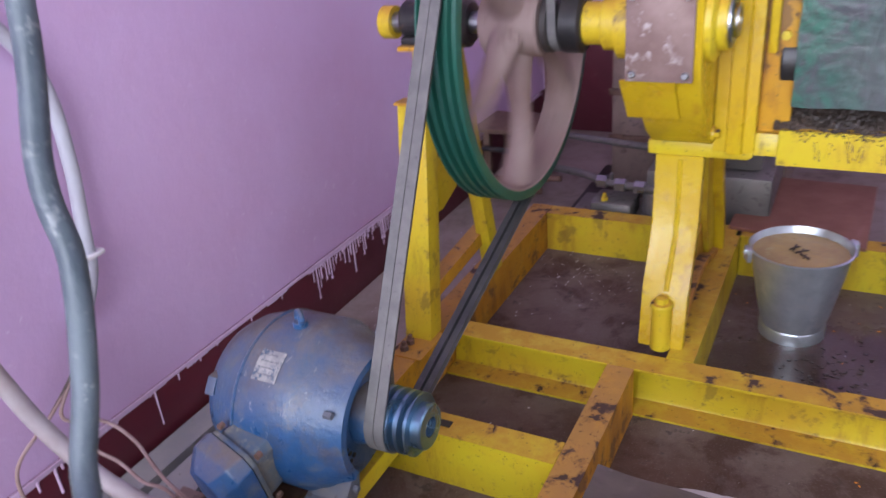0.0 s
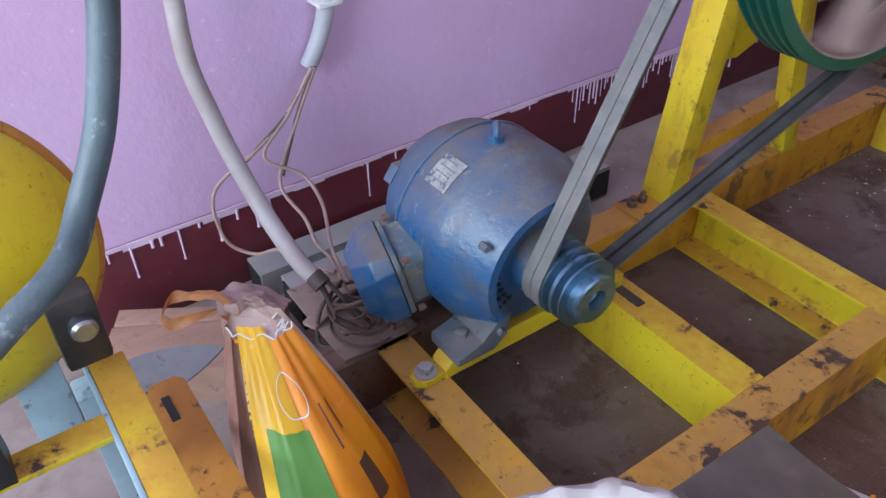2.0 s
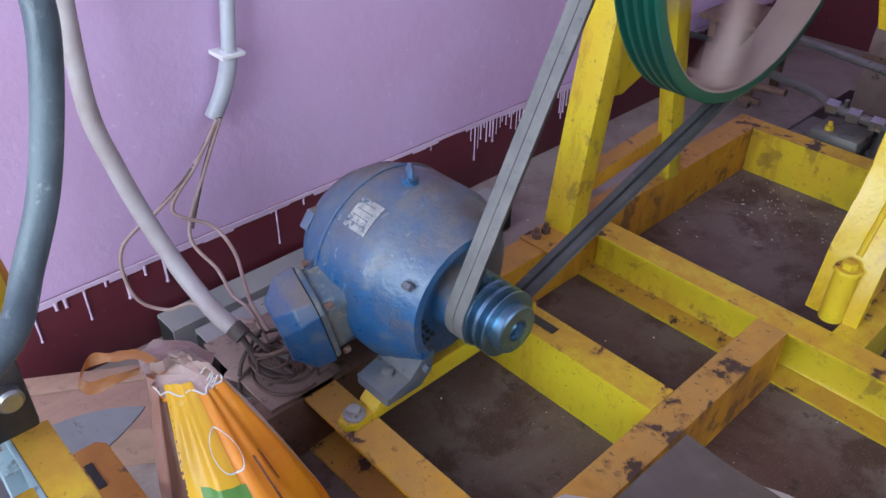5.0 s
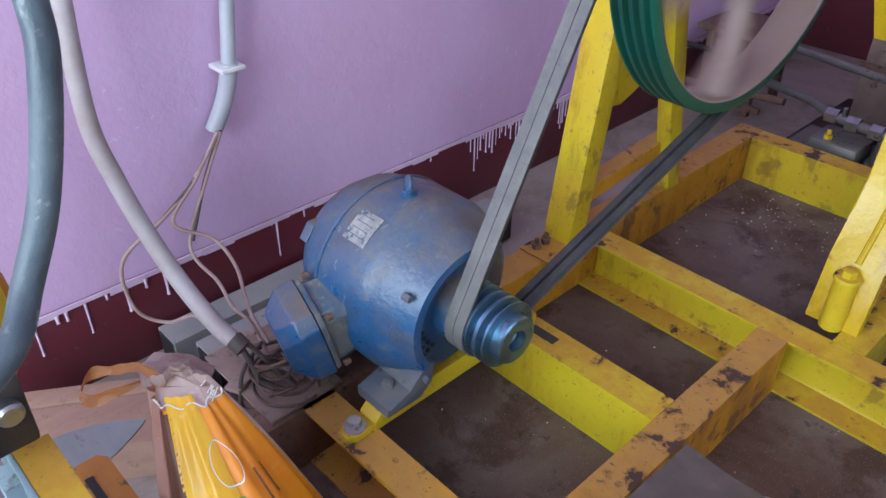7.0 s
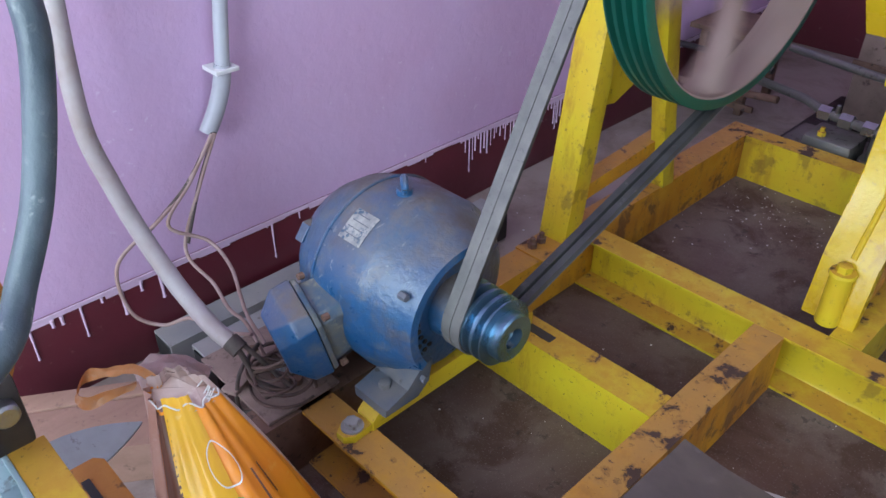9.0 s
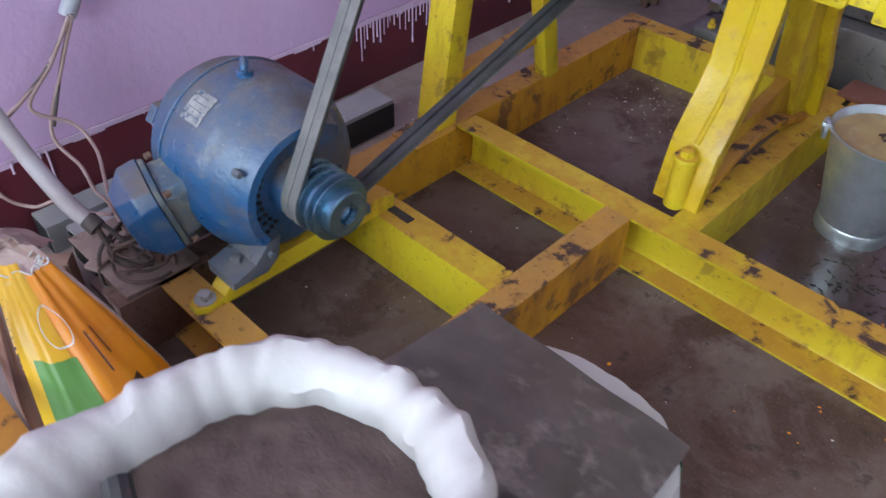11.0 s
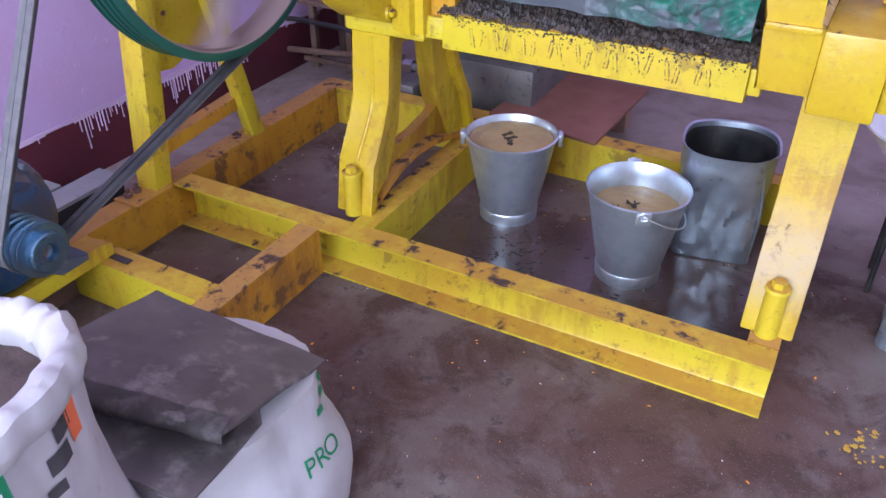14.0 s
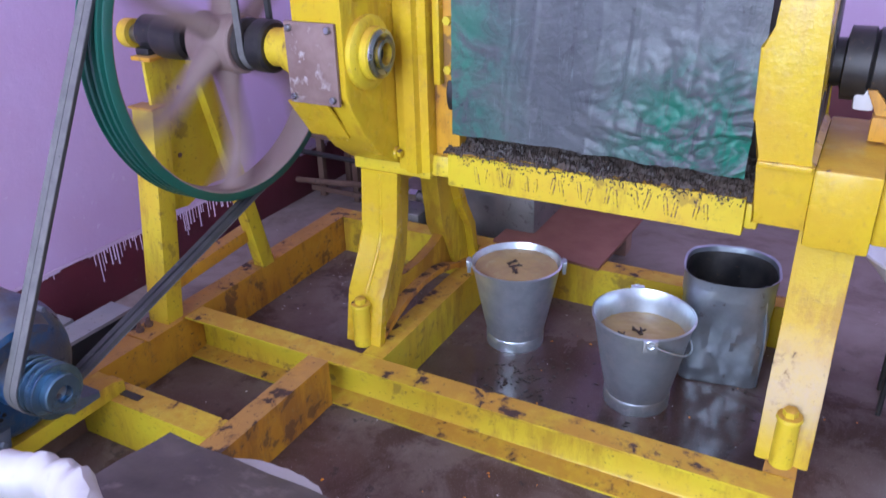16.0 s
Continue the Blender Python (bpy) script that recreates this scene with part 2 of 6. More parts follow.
BLADE = surface("dull_blade_steel", (0.42, 0.46, 0.47), (0.34, 0.36, 0.36), (0.16, 0.12, 0.1), 10, 50, (0.6, 0.7), (0.35, 0.5), 0.35, 0.15, 80)
LIGHT_BLUE = surface("pale_blue_paint", (0.35, 0.47, 0.55), (0.27, 0.37, 0.43), (0.08, 0.06, 0.05), 10, 50, (0.58, 0.66), (0.4, 0.6), 0, 0.2, 80)
MAT = surface("dusty_rubber_mat", (0.080, 0.066, 0.064), (0.145, 0.117, 0.110), (0.28, 0.235, 0.22), 9, 15, (0.52, 0.70), (0.42, 0.65), 0, 0.5, 60)
JUICE = surface("cane_juice_froth", (0.52, 0.37, 0.13), (0.36, 0.23, 0.11), (0.50, 0.42, 0.20), 7, 30, (0.56, 0.66), (0.25, 0.5), 0, 0.3, 60)
DEBRIS = surface("dark_bagasse_grit", (0.034, 0.023, 0.018), (0.075, 0.050, 0.036), (0.2, 0.14, 0.1), 12, 70, (0.60, 0.68), (0.35, 0.8), 0, 1.0, 60)
GUARD = surface("pinkish_rusted_sheet", (0.26, 0.175, 0.155), (0.18, 0.105, 0.09), (0.46, 0.39, 0.37), 11, 22, (0.54, 0.62), (0.4, 0.6), 0.2, 0.25, 50)
GRIT = surface("dark_brown_seed_meal", (0.075, 0.046, 0.042), (0.11, 0.072, 0.062), (0.26, 0.2, 0.18), 7, 120, (0.66, 0.72), (0.7, 0.9), 0, 1.0, 160)
SACK = surface("white_woven_sack", (0.52, 0.490, 0.485), (0.46, 0.42, 0.41), (0.36, 0.29, 0.27), 7, 20, (0.6, 0.74), (0.38, 0.58), 0, 0.55, 34)
PAPER = surface("white_paper", (0.78, 0.78, 0.8), (0.7, 0.7, 0.72), None, 10, 40, (0.6, 0.7), (0.5, 0.7), 0, 0.1, 60)
PLATE = surface("worn_rating_plate", (0.38, 0.37, 0.35), (0.22, 0.22, 0.23), (0.06, 0.10, 0.16), 40, 110, (0.48, 0.56), (0.5, 0.7), 0.1, 0.3, 90)
PLASTIC_WHITE = surface("white_plastic", (0.72, 0.70, 0.72), (0.64, 0.6, 0.62), None, 8, 40, (0.6, 0.7), (0.3, 0.45), 0, 0.05, 60)
GREEN_PRINT = surface("green_print", (0.012, 0.25, 0.10), (0.02, 0.21, 0.085), (0.3, 0.42, 0.33), 8, 60, (0.66, 0.74), (0.4, 0.55), 0, 0.2, 60)
ORANGE_PRINT = surface("orange_print", (0.80, 0.17, 0.06), (0.72, 0.15, 0.06), (0.75, 0.4, 0.3), 8, 60, (0.66, 0.74), (0.4, 0.55), 0, 0.2, 60)
WHITE_PRINT = surface("white_print", (0.76, 0.74, 0.74), (0.7, 0.68, 0.67), None, 8, 60, (0.6, 0.7), (0.4, 0.6), 0, 0.1, 60)
INK = surface("dark_print", (0.05, 0.045, 0.05), (0.08, 0.07, 0.07), None, 8, 60, (0.6, 0.7), (0.5, 0.7), 0, 0.1, 60)
BAG_ORANGE = surface("orange_printed_bag", (0.85, 0.33, 0.012), (0.78, 0.24, 0.012), (0.85, 0.5, 0.12), 6, 26, (0.6, 0.72), (0.25, 0.42), 0, 0.3, 30)
BAG_YELLOW = surface("yellow_printed_bag", (0.84, 0.52, 0.03), (0.82, 0.42, 0.02), (0.9, 0.7, 0.35), 6, 26, (0.62, 0.72), (0.25, 0.4), 0, 0.3, 30)
BAG_GREEN = surface("green_printed_bag", (0.13, 0.30, 0.06), (0.11, 0.26, 0.05), None, 6, 26, (0.6, 0.72), (0.3, 0.45), 0, 0.3, 30)
BAG_BROWN = surface("brown_printed_bag", (0.09, 0.035, 0.022), (0.15, 0.06, 0.04), None, 6, 26, (0.6, 0.72), (0.3, 0.45), 0, 0.3, 30)
BAG_RED_FILM = surface("reddish_milky_film", (0.36, 0.17, 0.13), (0.46, 0.27, 0.23), (0.62, 0.48, 0.44), 8, 30, (0.54, 0.68), (0.25, 0.42), 0, 0.4, 30)
BAG_FILM = surface("milky_plastic_film", (0.60, 0.48, 0.46), (0.52, 0.36, 0.32), (0.78, 0.70, 0.68), 8, 30, (0.58, 0.7), (0.25, 0.4), 0, 0.4, 30)
WALL = surface("pink_distempered_plaster", (0.62, 0.440, 0.675), (0.59, 0.385, 0.60), (0.70, 0.56, 0.73), 1.7, 42, (0.63, 0.69), (0.34, 0.55), 0, 1.0, 22)
WALL_DRIP = surface("pink_paint_runs", (0.66, 0.50, 0.66), (0.6, 0.43, 0.6), None, 8, 55, (0.6, 0.7), (0.5, 0.65), 0, 0.1, 40)
DADO = surface("maroon_skirting_paint", (0.12, 0.018, 0.03), (0.095, 0.018, 0.028), (0.2, 0.1, 0.1), 3, 40, (0.62, 0.72), (0.35, 0.6), 0, 0.3, 40)
BAG_STRAP = surface("creased_orange_film", (0.62, 0.26, 0.07), (0.55, 0.30, 0.16), (0.7, 0.5, 0.35), 14, 40, (0.55, 0.68), (0.25, 0.4), 0, 0.5, 40)
PLAIN = surface("pale_plaster", (0.82, 0.80, 0.82), (0.77, 0.75, 0.77), None, 2, 40, (0.6, 0.7), (0.7, 0.85), 0, 0.2, 30)


def floor_material():
    m, t, p = nodes_of("stained_wet_concrete")
    big, mid, fine = noise_node(t, 1.3, 6.0, 0.65, None, 0.4), noise_node(t, 4.6, 7.0, 0.68, None, 0.5), noise_node(t, 70.0, 5.0, 0.7)
    col = mix(t, ramp(t, big, 0.42, 0.58), (0.150, 0.110, 0.096), (0.098, 0.050, 0.039))
    col = mix(t, ramp(t, mid, 0.50, 0.60, 0, 0.85), col, (0.064, 0.030, 0.022))
    col = mix(t, ramp(t, noise_node(t, 7.3, 6.0, 0.65), 0.55, 0.70, 0, 0.45), col, (0.22, 0.18, 0.168))
    col = mix(t, ramp(t, noise_node(t, 15.0, 5.0, 0.7), 0.60, 0.66, 0, 0.7), col, (0.03, 0.021, 0.019))
    col = mix(t, ramp(t, fine, 0.62, 0.70, 0, 0.55), col, (0.03, 0.024, 0.022))
    co = t.nodes.new("ShaderNodeTexCoord")
    sep = t.nodes.new("ShaderNodeSeparateXYZ")
    t.links.new(co.outputs["Object"], sep.inputs[0])
    # the spilt juice round the buckets
    dx, dy = maths(t, "SUBTRACT", sep.outputs[0], 0.72), maths(t, "SUBTRACT", sep.outputs[1], 0.36)
    d = maths(t, "ADD", maths(t, "MULTIPLY", maths(t, "MULTIPLY", dx, dx), 2.6), maths(t, "MULTIPLY", maths(t, "MULTIPLY", dy, dy), 9.0))
    wet = ramp(t, maths(t, "ADD", d, maths(t, "MULTIPLY", maths(t, "SUBTRACT", mid, 0.5), 1.6)), 0.40, 1.05, 1.0, 0.0)
    col = mix(t, maths(t, "MULTIPLY", wet, 0.65), col, (0.052, 0.027, 0.020))
    # thick dust behind the machine and along the wall
    back = maths(t, "MAXIMUM", ramp(t, sep.outputs[1], 0.80, 1.10), ramp(t, sep.outputs[0], -0.62, -0.48, 1.0, 0.0))
    dusty = maths(t, "MULTIPLY", back, ramp(t, noise_node(t, 3.4, 7.0, 0.7, None, 0.5), 0.30, 0.55, 0.25, 1.0))
    col = mix(t, dusty, col, (0.30, 0.235, 0.220))
    # ground-in pale grit over the whole floor
    col = mix(t, ramp(t, noise_node(t, 210.0, 3.0, 0.6), 0.60, 0.68, 0, 0.5), col, (0.27, 0.235, 0.22))
    t.links.new(col, p.inputs["Base Color"])
    rough = maths(t, "SUBTRACT", ramp(t, mid, 0.35, 0.65, 0.5, 0.75), maths(t, "MULTIPLY", wet, 0.62))
    t.links.new(maths(t, "MAXIMUM", rough, 0.07), p.inputs["Roughness"])
    bump(t, p, maths(t, "ADD", mid, maths(t, "MULTIPLY", fine, 0.5)), 0.18, 0.003)
    return m


def tarp_material():
    m, t, p = nodes_of("grimy_green_tarpaulin")
    co = t.nodes.new("ShaderNodeTexCoord")
    sep = t.nodes.new("ShaderNodeSeparateXYZ")
    t.links.new(co.outputs["Object"], sep.inputs[0])
    a, b = noise_node(t, 4.0, 6.0, 0.68, None, 0.5), noise_node(t, 13.0, 6.0, 0.7, None, 0.8)
    col = mix(t, ramp(t, a, 0.38, 0.62), (0.155, 0.165, 0.185), (0.21, 0.225, 0.235))
    # the green shows at the hem's crumpled corner and along the other edge
    corner = maths(t, "MULTIPLY", ramp(t, sep.outputs[0], 0.70, 0.90), ramp(t, sep.outputs[2], 0.90, 1.10, 1.0, 0.0))
    side = ramp(t, sep.outputs[0], 0.36, 0.56, 0.8, 0.0)
    green = maths(t, "MULTIPLY", maths(t, "MAXIMUM", corner, side), ramp(t, b, 0.42, 0.60))
    col = mix(t, green, col, (0.04, 0.30, 0.19))
    col = mix(t, maths(t, "MULTIPLY", side, ramp(t, a, 0.45, 0.6, 0, 0.7)), col, (0.19, 0.30, 0.25))
    streak = noise_node(t, 6.0, 6.0, 0.7, (4, 1, 0.5), 0.6)
    col = mix(t, ramp(t, streak, 0.58, 0.66, 0, 0.5), col, (0.10, 0.105, 0.115))
    col = mix(t, ramp(t, noise_node(t, 7.0, 6.0, 0.7, (12, 1, 0.9)), 0.64, 0.70, 0, 0.6), col, (0.33, 0.40, 0.39))
    col = mix(t, ramp(t, noise_node(t, 60.0, 4.0, 0.7), 0.62, 0.70, 0, 0.5), col, (0.05, 0.045, 0.045))
    t.links.new(col, p.inputs["Base Color"])
    t.links.new(ramp(t, b, 0.3, 0.7, 0.16, 0.36), p.inputs["Roughness"])
    bump(t, p, maths(t, "ADD", noise_node(t, 34.0, 6.0, 0.65, None, 0.6), maths(t, "MULTIPLY", streak, 0.4)), 0.4, 0.004)
    return m


FLOOR, TARP = floor_material(), tarp_material()


# ---- mesh helpers ----
def finish(bm, mat, name, smooth=None):
    bmesh.ops.recalc_face_normals(bm, faces=bm.faces)
    me = bpy.data.meshes.new(name)
    if smooth is not None:
        for f in bm.faces:
            f.smooth = True
        for e in bm.edges:
            if len(e.link_faces) == 2 and e.calc_face_angle(0) > radians(smooth):
                e.smooth = False
    bm.to_mesh(me)
    bm.free()
    me.materials.append(mat)
    return me


def part(name, bm, mat, parent=None, label="", smooth=35, m=None):
    """Links a bmesh as one mesh object, under a thing or a part if parent is given."""
    ob = new(name, finish(bm, mat, name, smooth))
    if parent is not None:
        ob.parent = parent
    if m is not None:
        ob.matrix_basis = m
    if label:
        tagged(ob, label)
    return ob


# where each thing stands: its step in x and y from the drawing's origin, its size against the drawing, and its rise
PLACE = {
    "plastic_bag": (0.072, -0.005, 1.015),
    "chaff_cutter": (0.076, -0.039, 0.959),
    "open_sack": (0.087, -0.018, 0.963),
    "meal_scoop": (0.087, -0.018, 0.963),
    "rubber_mat": (0.065, -0.002, 0.982),
    "full_sack": (0.053, -0.003, 0.971),
    "cane_crusher": (0.019, 0.003, 0.977),
    "bearing_stand": (0.045, 0.020, 0.980),
    "basin": (0.039, 0.025, 0.947),
    "board": (-0.031, 0.025, 0.984),
    "gear_unit": (-0.048, 0.017, 0.990),
    "pipe_trestle": (-0.096, 0.049, 0.979),
    "flexible_conduit": (0.065, 0.000, 0.993),
    "motor_cable": (0.068, 0.007, 1.004),
    "base_plate": (0.065, 0.009, 1.000),
    "timber_plank": (0.069, 0.004, 1.000),
    "electric_motor": (0.072, -0.035, 0.965, 0.030),
}


def thing(name, label, category, at=(0, 0, 0), group="", kind=""):
    ob = new(name)
    ob.location = at
    if name in PLACE:
        dx, dy, size, *rise = PLACE[name]
        ob.location, ob.scale = (dx, dy, rise[0] if rise else 0), (size, size, size)
    return tagged(ob, label, category, group, kind)


def box(bm, x0, x1, y0, y1, z0, z1, bevel=0.0, m=None):
    made = bmesh.ops.create_cube(bm, size=1.0)["verts"]
    for v in made:
        v.co = Vector(((x0 + x1) / 2 + v.co.x * (x1 - x0), (y0 + y1) / 2 + v.co.y * (y1 - y0), (z0 + z1) / 2 + v.co.z * (z1 - z0)))
    if bevel:
        edges = list({e for v in made for e in v.link_edges})
        made = list({v for f in bmesh.ops.bevel(bm, geom=edges, offset=bevel, segments=2, profile=0.6, affect="EDGES")["faces"] for v in f.verts} | {v for v in made if v.is_valid})
    if m is not None:
        for v in made:
            v.co = m @ v.co
    return made


def boxed(*a, **k):
    bm = bmesh.new()
    box(bm, *a, **k)
    return bm


AXIS = {"x": Matrix.Rotation(radians(90), 4, "Y"), "y": Matrix.Rotation(radians(-90), 4, "X"), "z": Matrix.Identity(4)}


def lathe(bm, profile, at=(0, 0, 0), axis="z", n=40, closed=False, wobble=None):
    """Turns (radius, height) pairs round an axis through at."""
    m = Matrix.Translation(at) @ AXIS[axis]
    rings = []
    for r, h in profile:
        if r < 1e-6:
            rings.append([bm.verts.new(m @ Vector((0, 0, h)))])
        else:
            ring = []
            for i in range(n):
                a = 2 * math.pi * i / n
                k = wobble(a, h) if wobble else 1.0
                ring.append(bm.verts.new(m @ Vector((r * k * math.cos(a), r * k * math.sin(a), h))))
            rings.append(ring)
    pairs = list(zip(rings, rings[1:])) + ([(rings[-1], rings[0])] if closed else [])
    for a, b in pairs:
        for i in range(n):
            j = (i + 1) % n
            if len(a) == 1 and len(b) == 1:
                continue
            if len(a) == 1:
                bm.faces.new((a[0], b[i], b[j]))
            elif len(b) == 1:
                bm.faces.new((a[i], b[0], a[j]))
            else:
                bm.faces.new((a[i], b[i], b[j], a[j]))
    return bm


def turned(profile, at=(0, 0, 0), axis="z", n=40, closed=False, wobble=None):
    return lathe(bmesh.new(), profile, at, axis, n, closed, wobble)


def cylinder(bm, r, h0, h1, at=(0, 0, 0), axis="z", n=24, bevel=0.002):
    b = min(bevel, r * 0.4)
    return lathe(bm, [(0, h0), (r - b, h0), (r, h0 + b), (r, h1 - b), (r - b, h1), (0, h1)], at, axis, n)


def prism(bm, outline, d0, d1, axis="x", bevel=0.0):
    """Extrudes a closed outline. axis x: outline is (y, z); y: (x, z); z: (x, y)."""
    def at(p, d):
        return {"x": (d, p[0], p[1]), "y": (p[0], d, p[1]), "z": (p[0], p[1], d)}[axis]
    a, b = [bm.verts.new(at(p, d0)) for p in outline], [bm.verts.new(at(p, d1)) for p in outline]
    faces = [bm.faces.new(a), bm.faces.new(b[::-1])]
    n = len(outline)
    for i in range(n):
        faces.append(bm.faces.new((a[i], b[i], b[(i + 1) % n], a[(i + 1) % n])))
    if bevel:
        bmesh.ops.bevel(bm, geom=list({e for f in faces[:2] for e in f.edges}), offset=bevel, segments=2, profile=0.6, affect="EDGES")
    return bm


def smooth_line(points, steps=8):
    pts = [Vector(p) for p in points]
    out = []
    for i in range(len(pts) - 1):
        p0, p1, p2, p3 = pts[max(i - 1, 0)], pts[i], pts[i + 1], pts[min(i + 2, len(pts) - 1)]
        for s in range(steps):
            u = s / steps
            out.append(0.5 * ((2 * p1) + (p2 - p0) * u + (2 * p0 - 5 * p1 + 4 * p2 - p3) * u * u + (3 * p1 - p0 - 3 * p2 + p3) * u ** 3))
    return out + [pts[-1]]


def tube(bm, points, r, n=10, steps=8, ridge=0.0):
    line = smooth_line(points, steps)
    up, rings = Vector((0.13, 0.21, 0.97)), []
    for i, p in enumerate(line):
        d = (line[min(i + 1, len(line) - 1)] - line[max(i - 1, 0)]).normalized()
        u = (up - d * up.dot(d)).normalized()
        up, w = u, d.cross(u)
        k = r * (1 + (ridge if i % 2 else 0))
        rings.append([bm.verts.new(p + k * (math.cos(2 * math.pi * j / n) * u + math.sin(2 * math.pi * j / n) * w)) for j in range(n)])
    for a, b in zip(rings, rings[1:]):
        for j in range(n):
            bm.faces.new((a[j], a[(j + 1) % n], b[(j + 1) % n], b[j]))
    bm.faces.new(rings[0][::-1])
    bm.faces.new(rings[-1])
    return bm


def hexagon(bm, r, h0, h1, at, axis="z"):
    return lathe(bm, [(0, h0), (r, h0), (r, h1 - 0.001), (r * 0.86, h1), (0, h1)], at, axis, 6)


def channel(bm, axis, a0, a1, edge, depth, open_to, z0=0.0, z1=0.15, t=0.007):
    """A rolled C-section along axis from a0 to a1; its web stands at edge and its flanges reach depth from it towards open_to (+1 or -1)."""
    e, s = edge, open_to
    prof = [(e, z0), (e + s * depth, z0), (e + s * depth, z0 + t), (e + s * t * 1.6, z0 + t * 1.5), (e + s * t, z0 + t * 2.6),
            (e + s * t, z1 - t * 2.6), (e + s * t * 1.6, z1 - t * 1.5), (e + s * depth, z1 - t), (e + s * depth, z1), (e, z1)]
    if s < 0:
        prof = prof[::-1]
    return prism(bm, prof, a0, a1, axis)


# ---- the room ----
X_WALL, Y_BACK = -1.012, 2.3


def wall_piece(name, x0, x1, y0, y1, z0, z1, mat, label):
    return tagged(part(name, boxed(x0, x1, y0, y1, z0, z1), mat), label, "wall", kind="structure")


def build_room():
    bm = bmesh.new()
    box(bm, X_WALL - 0.2, 4.2, -4.8, Y_BACK + 0.2, -0.12, 0)
    tagged(part("floor", bm, FLOOR), "stained brown-grey concrete floor, wet with spilt juice", "floor", kind="structure")
    wall_piece("wall_west", X_WALL - 0.2, X_WALL, -4.8, Y_BACK + 0.2, 0, 4.0, WALL, "lilac-pink distempered plaster wall")
    wall_piece("wall_north", X_WALL, 4.2, Y_BACK, Y_BACK + 0.2, 0, 4.0, WALL, "lilac-pink distempered plaster wall at the back")
    # the wall behind the viewer, with its wide doorway
    bm = bmesh.new()
    box(bm, X_WALL, -1.22 + 0.2, -4.8, -4.6, 0, 4.0)
    box(bm, 2.3, 4.2, -4.8, -4.6, 0, 4.0)
    box(bm, -1.02, 2.3, -4.8, -4.6, 3.8, 4.0)
    tagged(part("wall_south", bm, PLAIN), "plain plaster wall with a wide doorway", "wall", kind="structure")
    # unseen east wall; its opening is made up to go with the side fill
    bm = bmesh.new()
    box(bm, 4.0, 4.2, -4.6, -1.8, 0, 4.0)
    box(bm, 4.0, 4.2, 1.0, Y_BACK, 0, 4.0)
    box(bm, 4.0, 4.2, -1.8, 1.0, 0, 1.5)
    box(bm, 4.0, 4.2, -1.8, 1.0, 3.4, 4.0)
    tagged(part("wall_east", bm, PLAIN), "unseen plain plaster wall with an opening added for the side fill", "wall", kind="structure")
    tagged(part("ceiling", boxed(X_WALL - 0.2, 4.2, -4.8, Y_BACK + 0.2, 4.0, 4.15), PLAIN), "pale plaster ceiling", "ceiling", kind="structure")
    tagged(part("ground", boxed(-30, 30, -60, -4.8, -0.14, -0.02), PLAIN), "pale bare ground outside the doorway", "ground", kind="structure")

    # maroon skirting band, standing a little proud of the plaster
    H = 0.222
    bm = bmesh.new()
    box(bm, X_WALL, X_WALL + 0.012, -4.6, Y_BACK, 0, H, 0.003)
    band = tagged(part("baseboard", bm, DADO), "maroon painted skirting band with pink paint runs", "skirting", kind="structure")
    bm = bmesh.new()
    box(bm, X_WALL + 0.012, 4.0, Y_BACK - 0.012, Y_BACK, 0, 0.6, 0.003)
    tagged(part("baseboard", bm, DADO), "maroon painted skirting band of the back wall", "skirting", kind="structure")
    # ragged lower edge of the pink paint, and the runs that hang from it
    rng = random.Random(4)
    bm = bmesh.new()
    y = -2.0
    while y < 2.2:
        w = rng.uniform(0.03, 0.09)
        d = rng.uniform(0.004, 0.016)
        box(bm, X_WALL + 0.010, X_WALL + 0.0145, y, y + w, H - d, H + 0.004)
        y += w * 0.98
    y = -2.0
    while y < 2.2:
        dense = -0.04 < y < 0.95 or -1.25 < y < -0.88
        fat = y < -0.9
        y += (rng.uniform(0.018, 0.05) if fat else rng.uniform(0.008, 0.019)) if dense else rng.uniform(0.06, 0.16)
        length = rng.uniform(0.015, 0.09) if dense else rng.uniform(0.006, 0.025)
        if dense and rng.random() < 0.18:
            length = rng.uniform(0.09, 0.15)
        r = rng.uniform(0.0026, 0.0052) if fat else rng.uniform(0.0014, 0.0032)
        prof = [(0, 0), (r * 1.2, -0.001), (r, -length * 0.4), (r * 0.8, -length * 0.85), (r * 1.25, -length + r), (0, -length)]
        lathe(bm, prof, (X_WALL + 0.013, y, H - 0.006), "z", 6)
    # a lone long run beside the motor
    lathe(bm, [(0, 0), (0.003, -0.002), (0.002, -0.05), (0.0016, -0.09), (0.0026, -0.104), (0, -0.108)], (X_WALL + 0.013, -0.60, H - 0.004), "z", 6)
    part("paint_run", bm, WALL_DRIP, band, "dried runs of pink paint")


build_room()


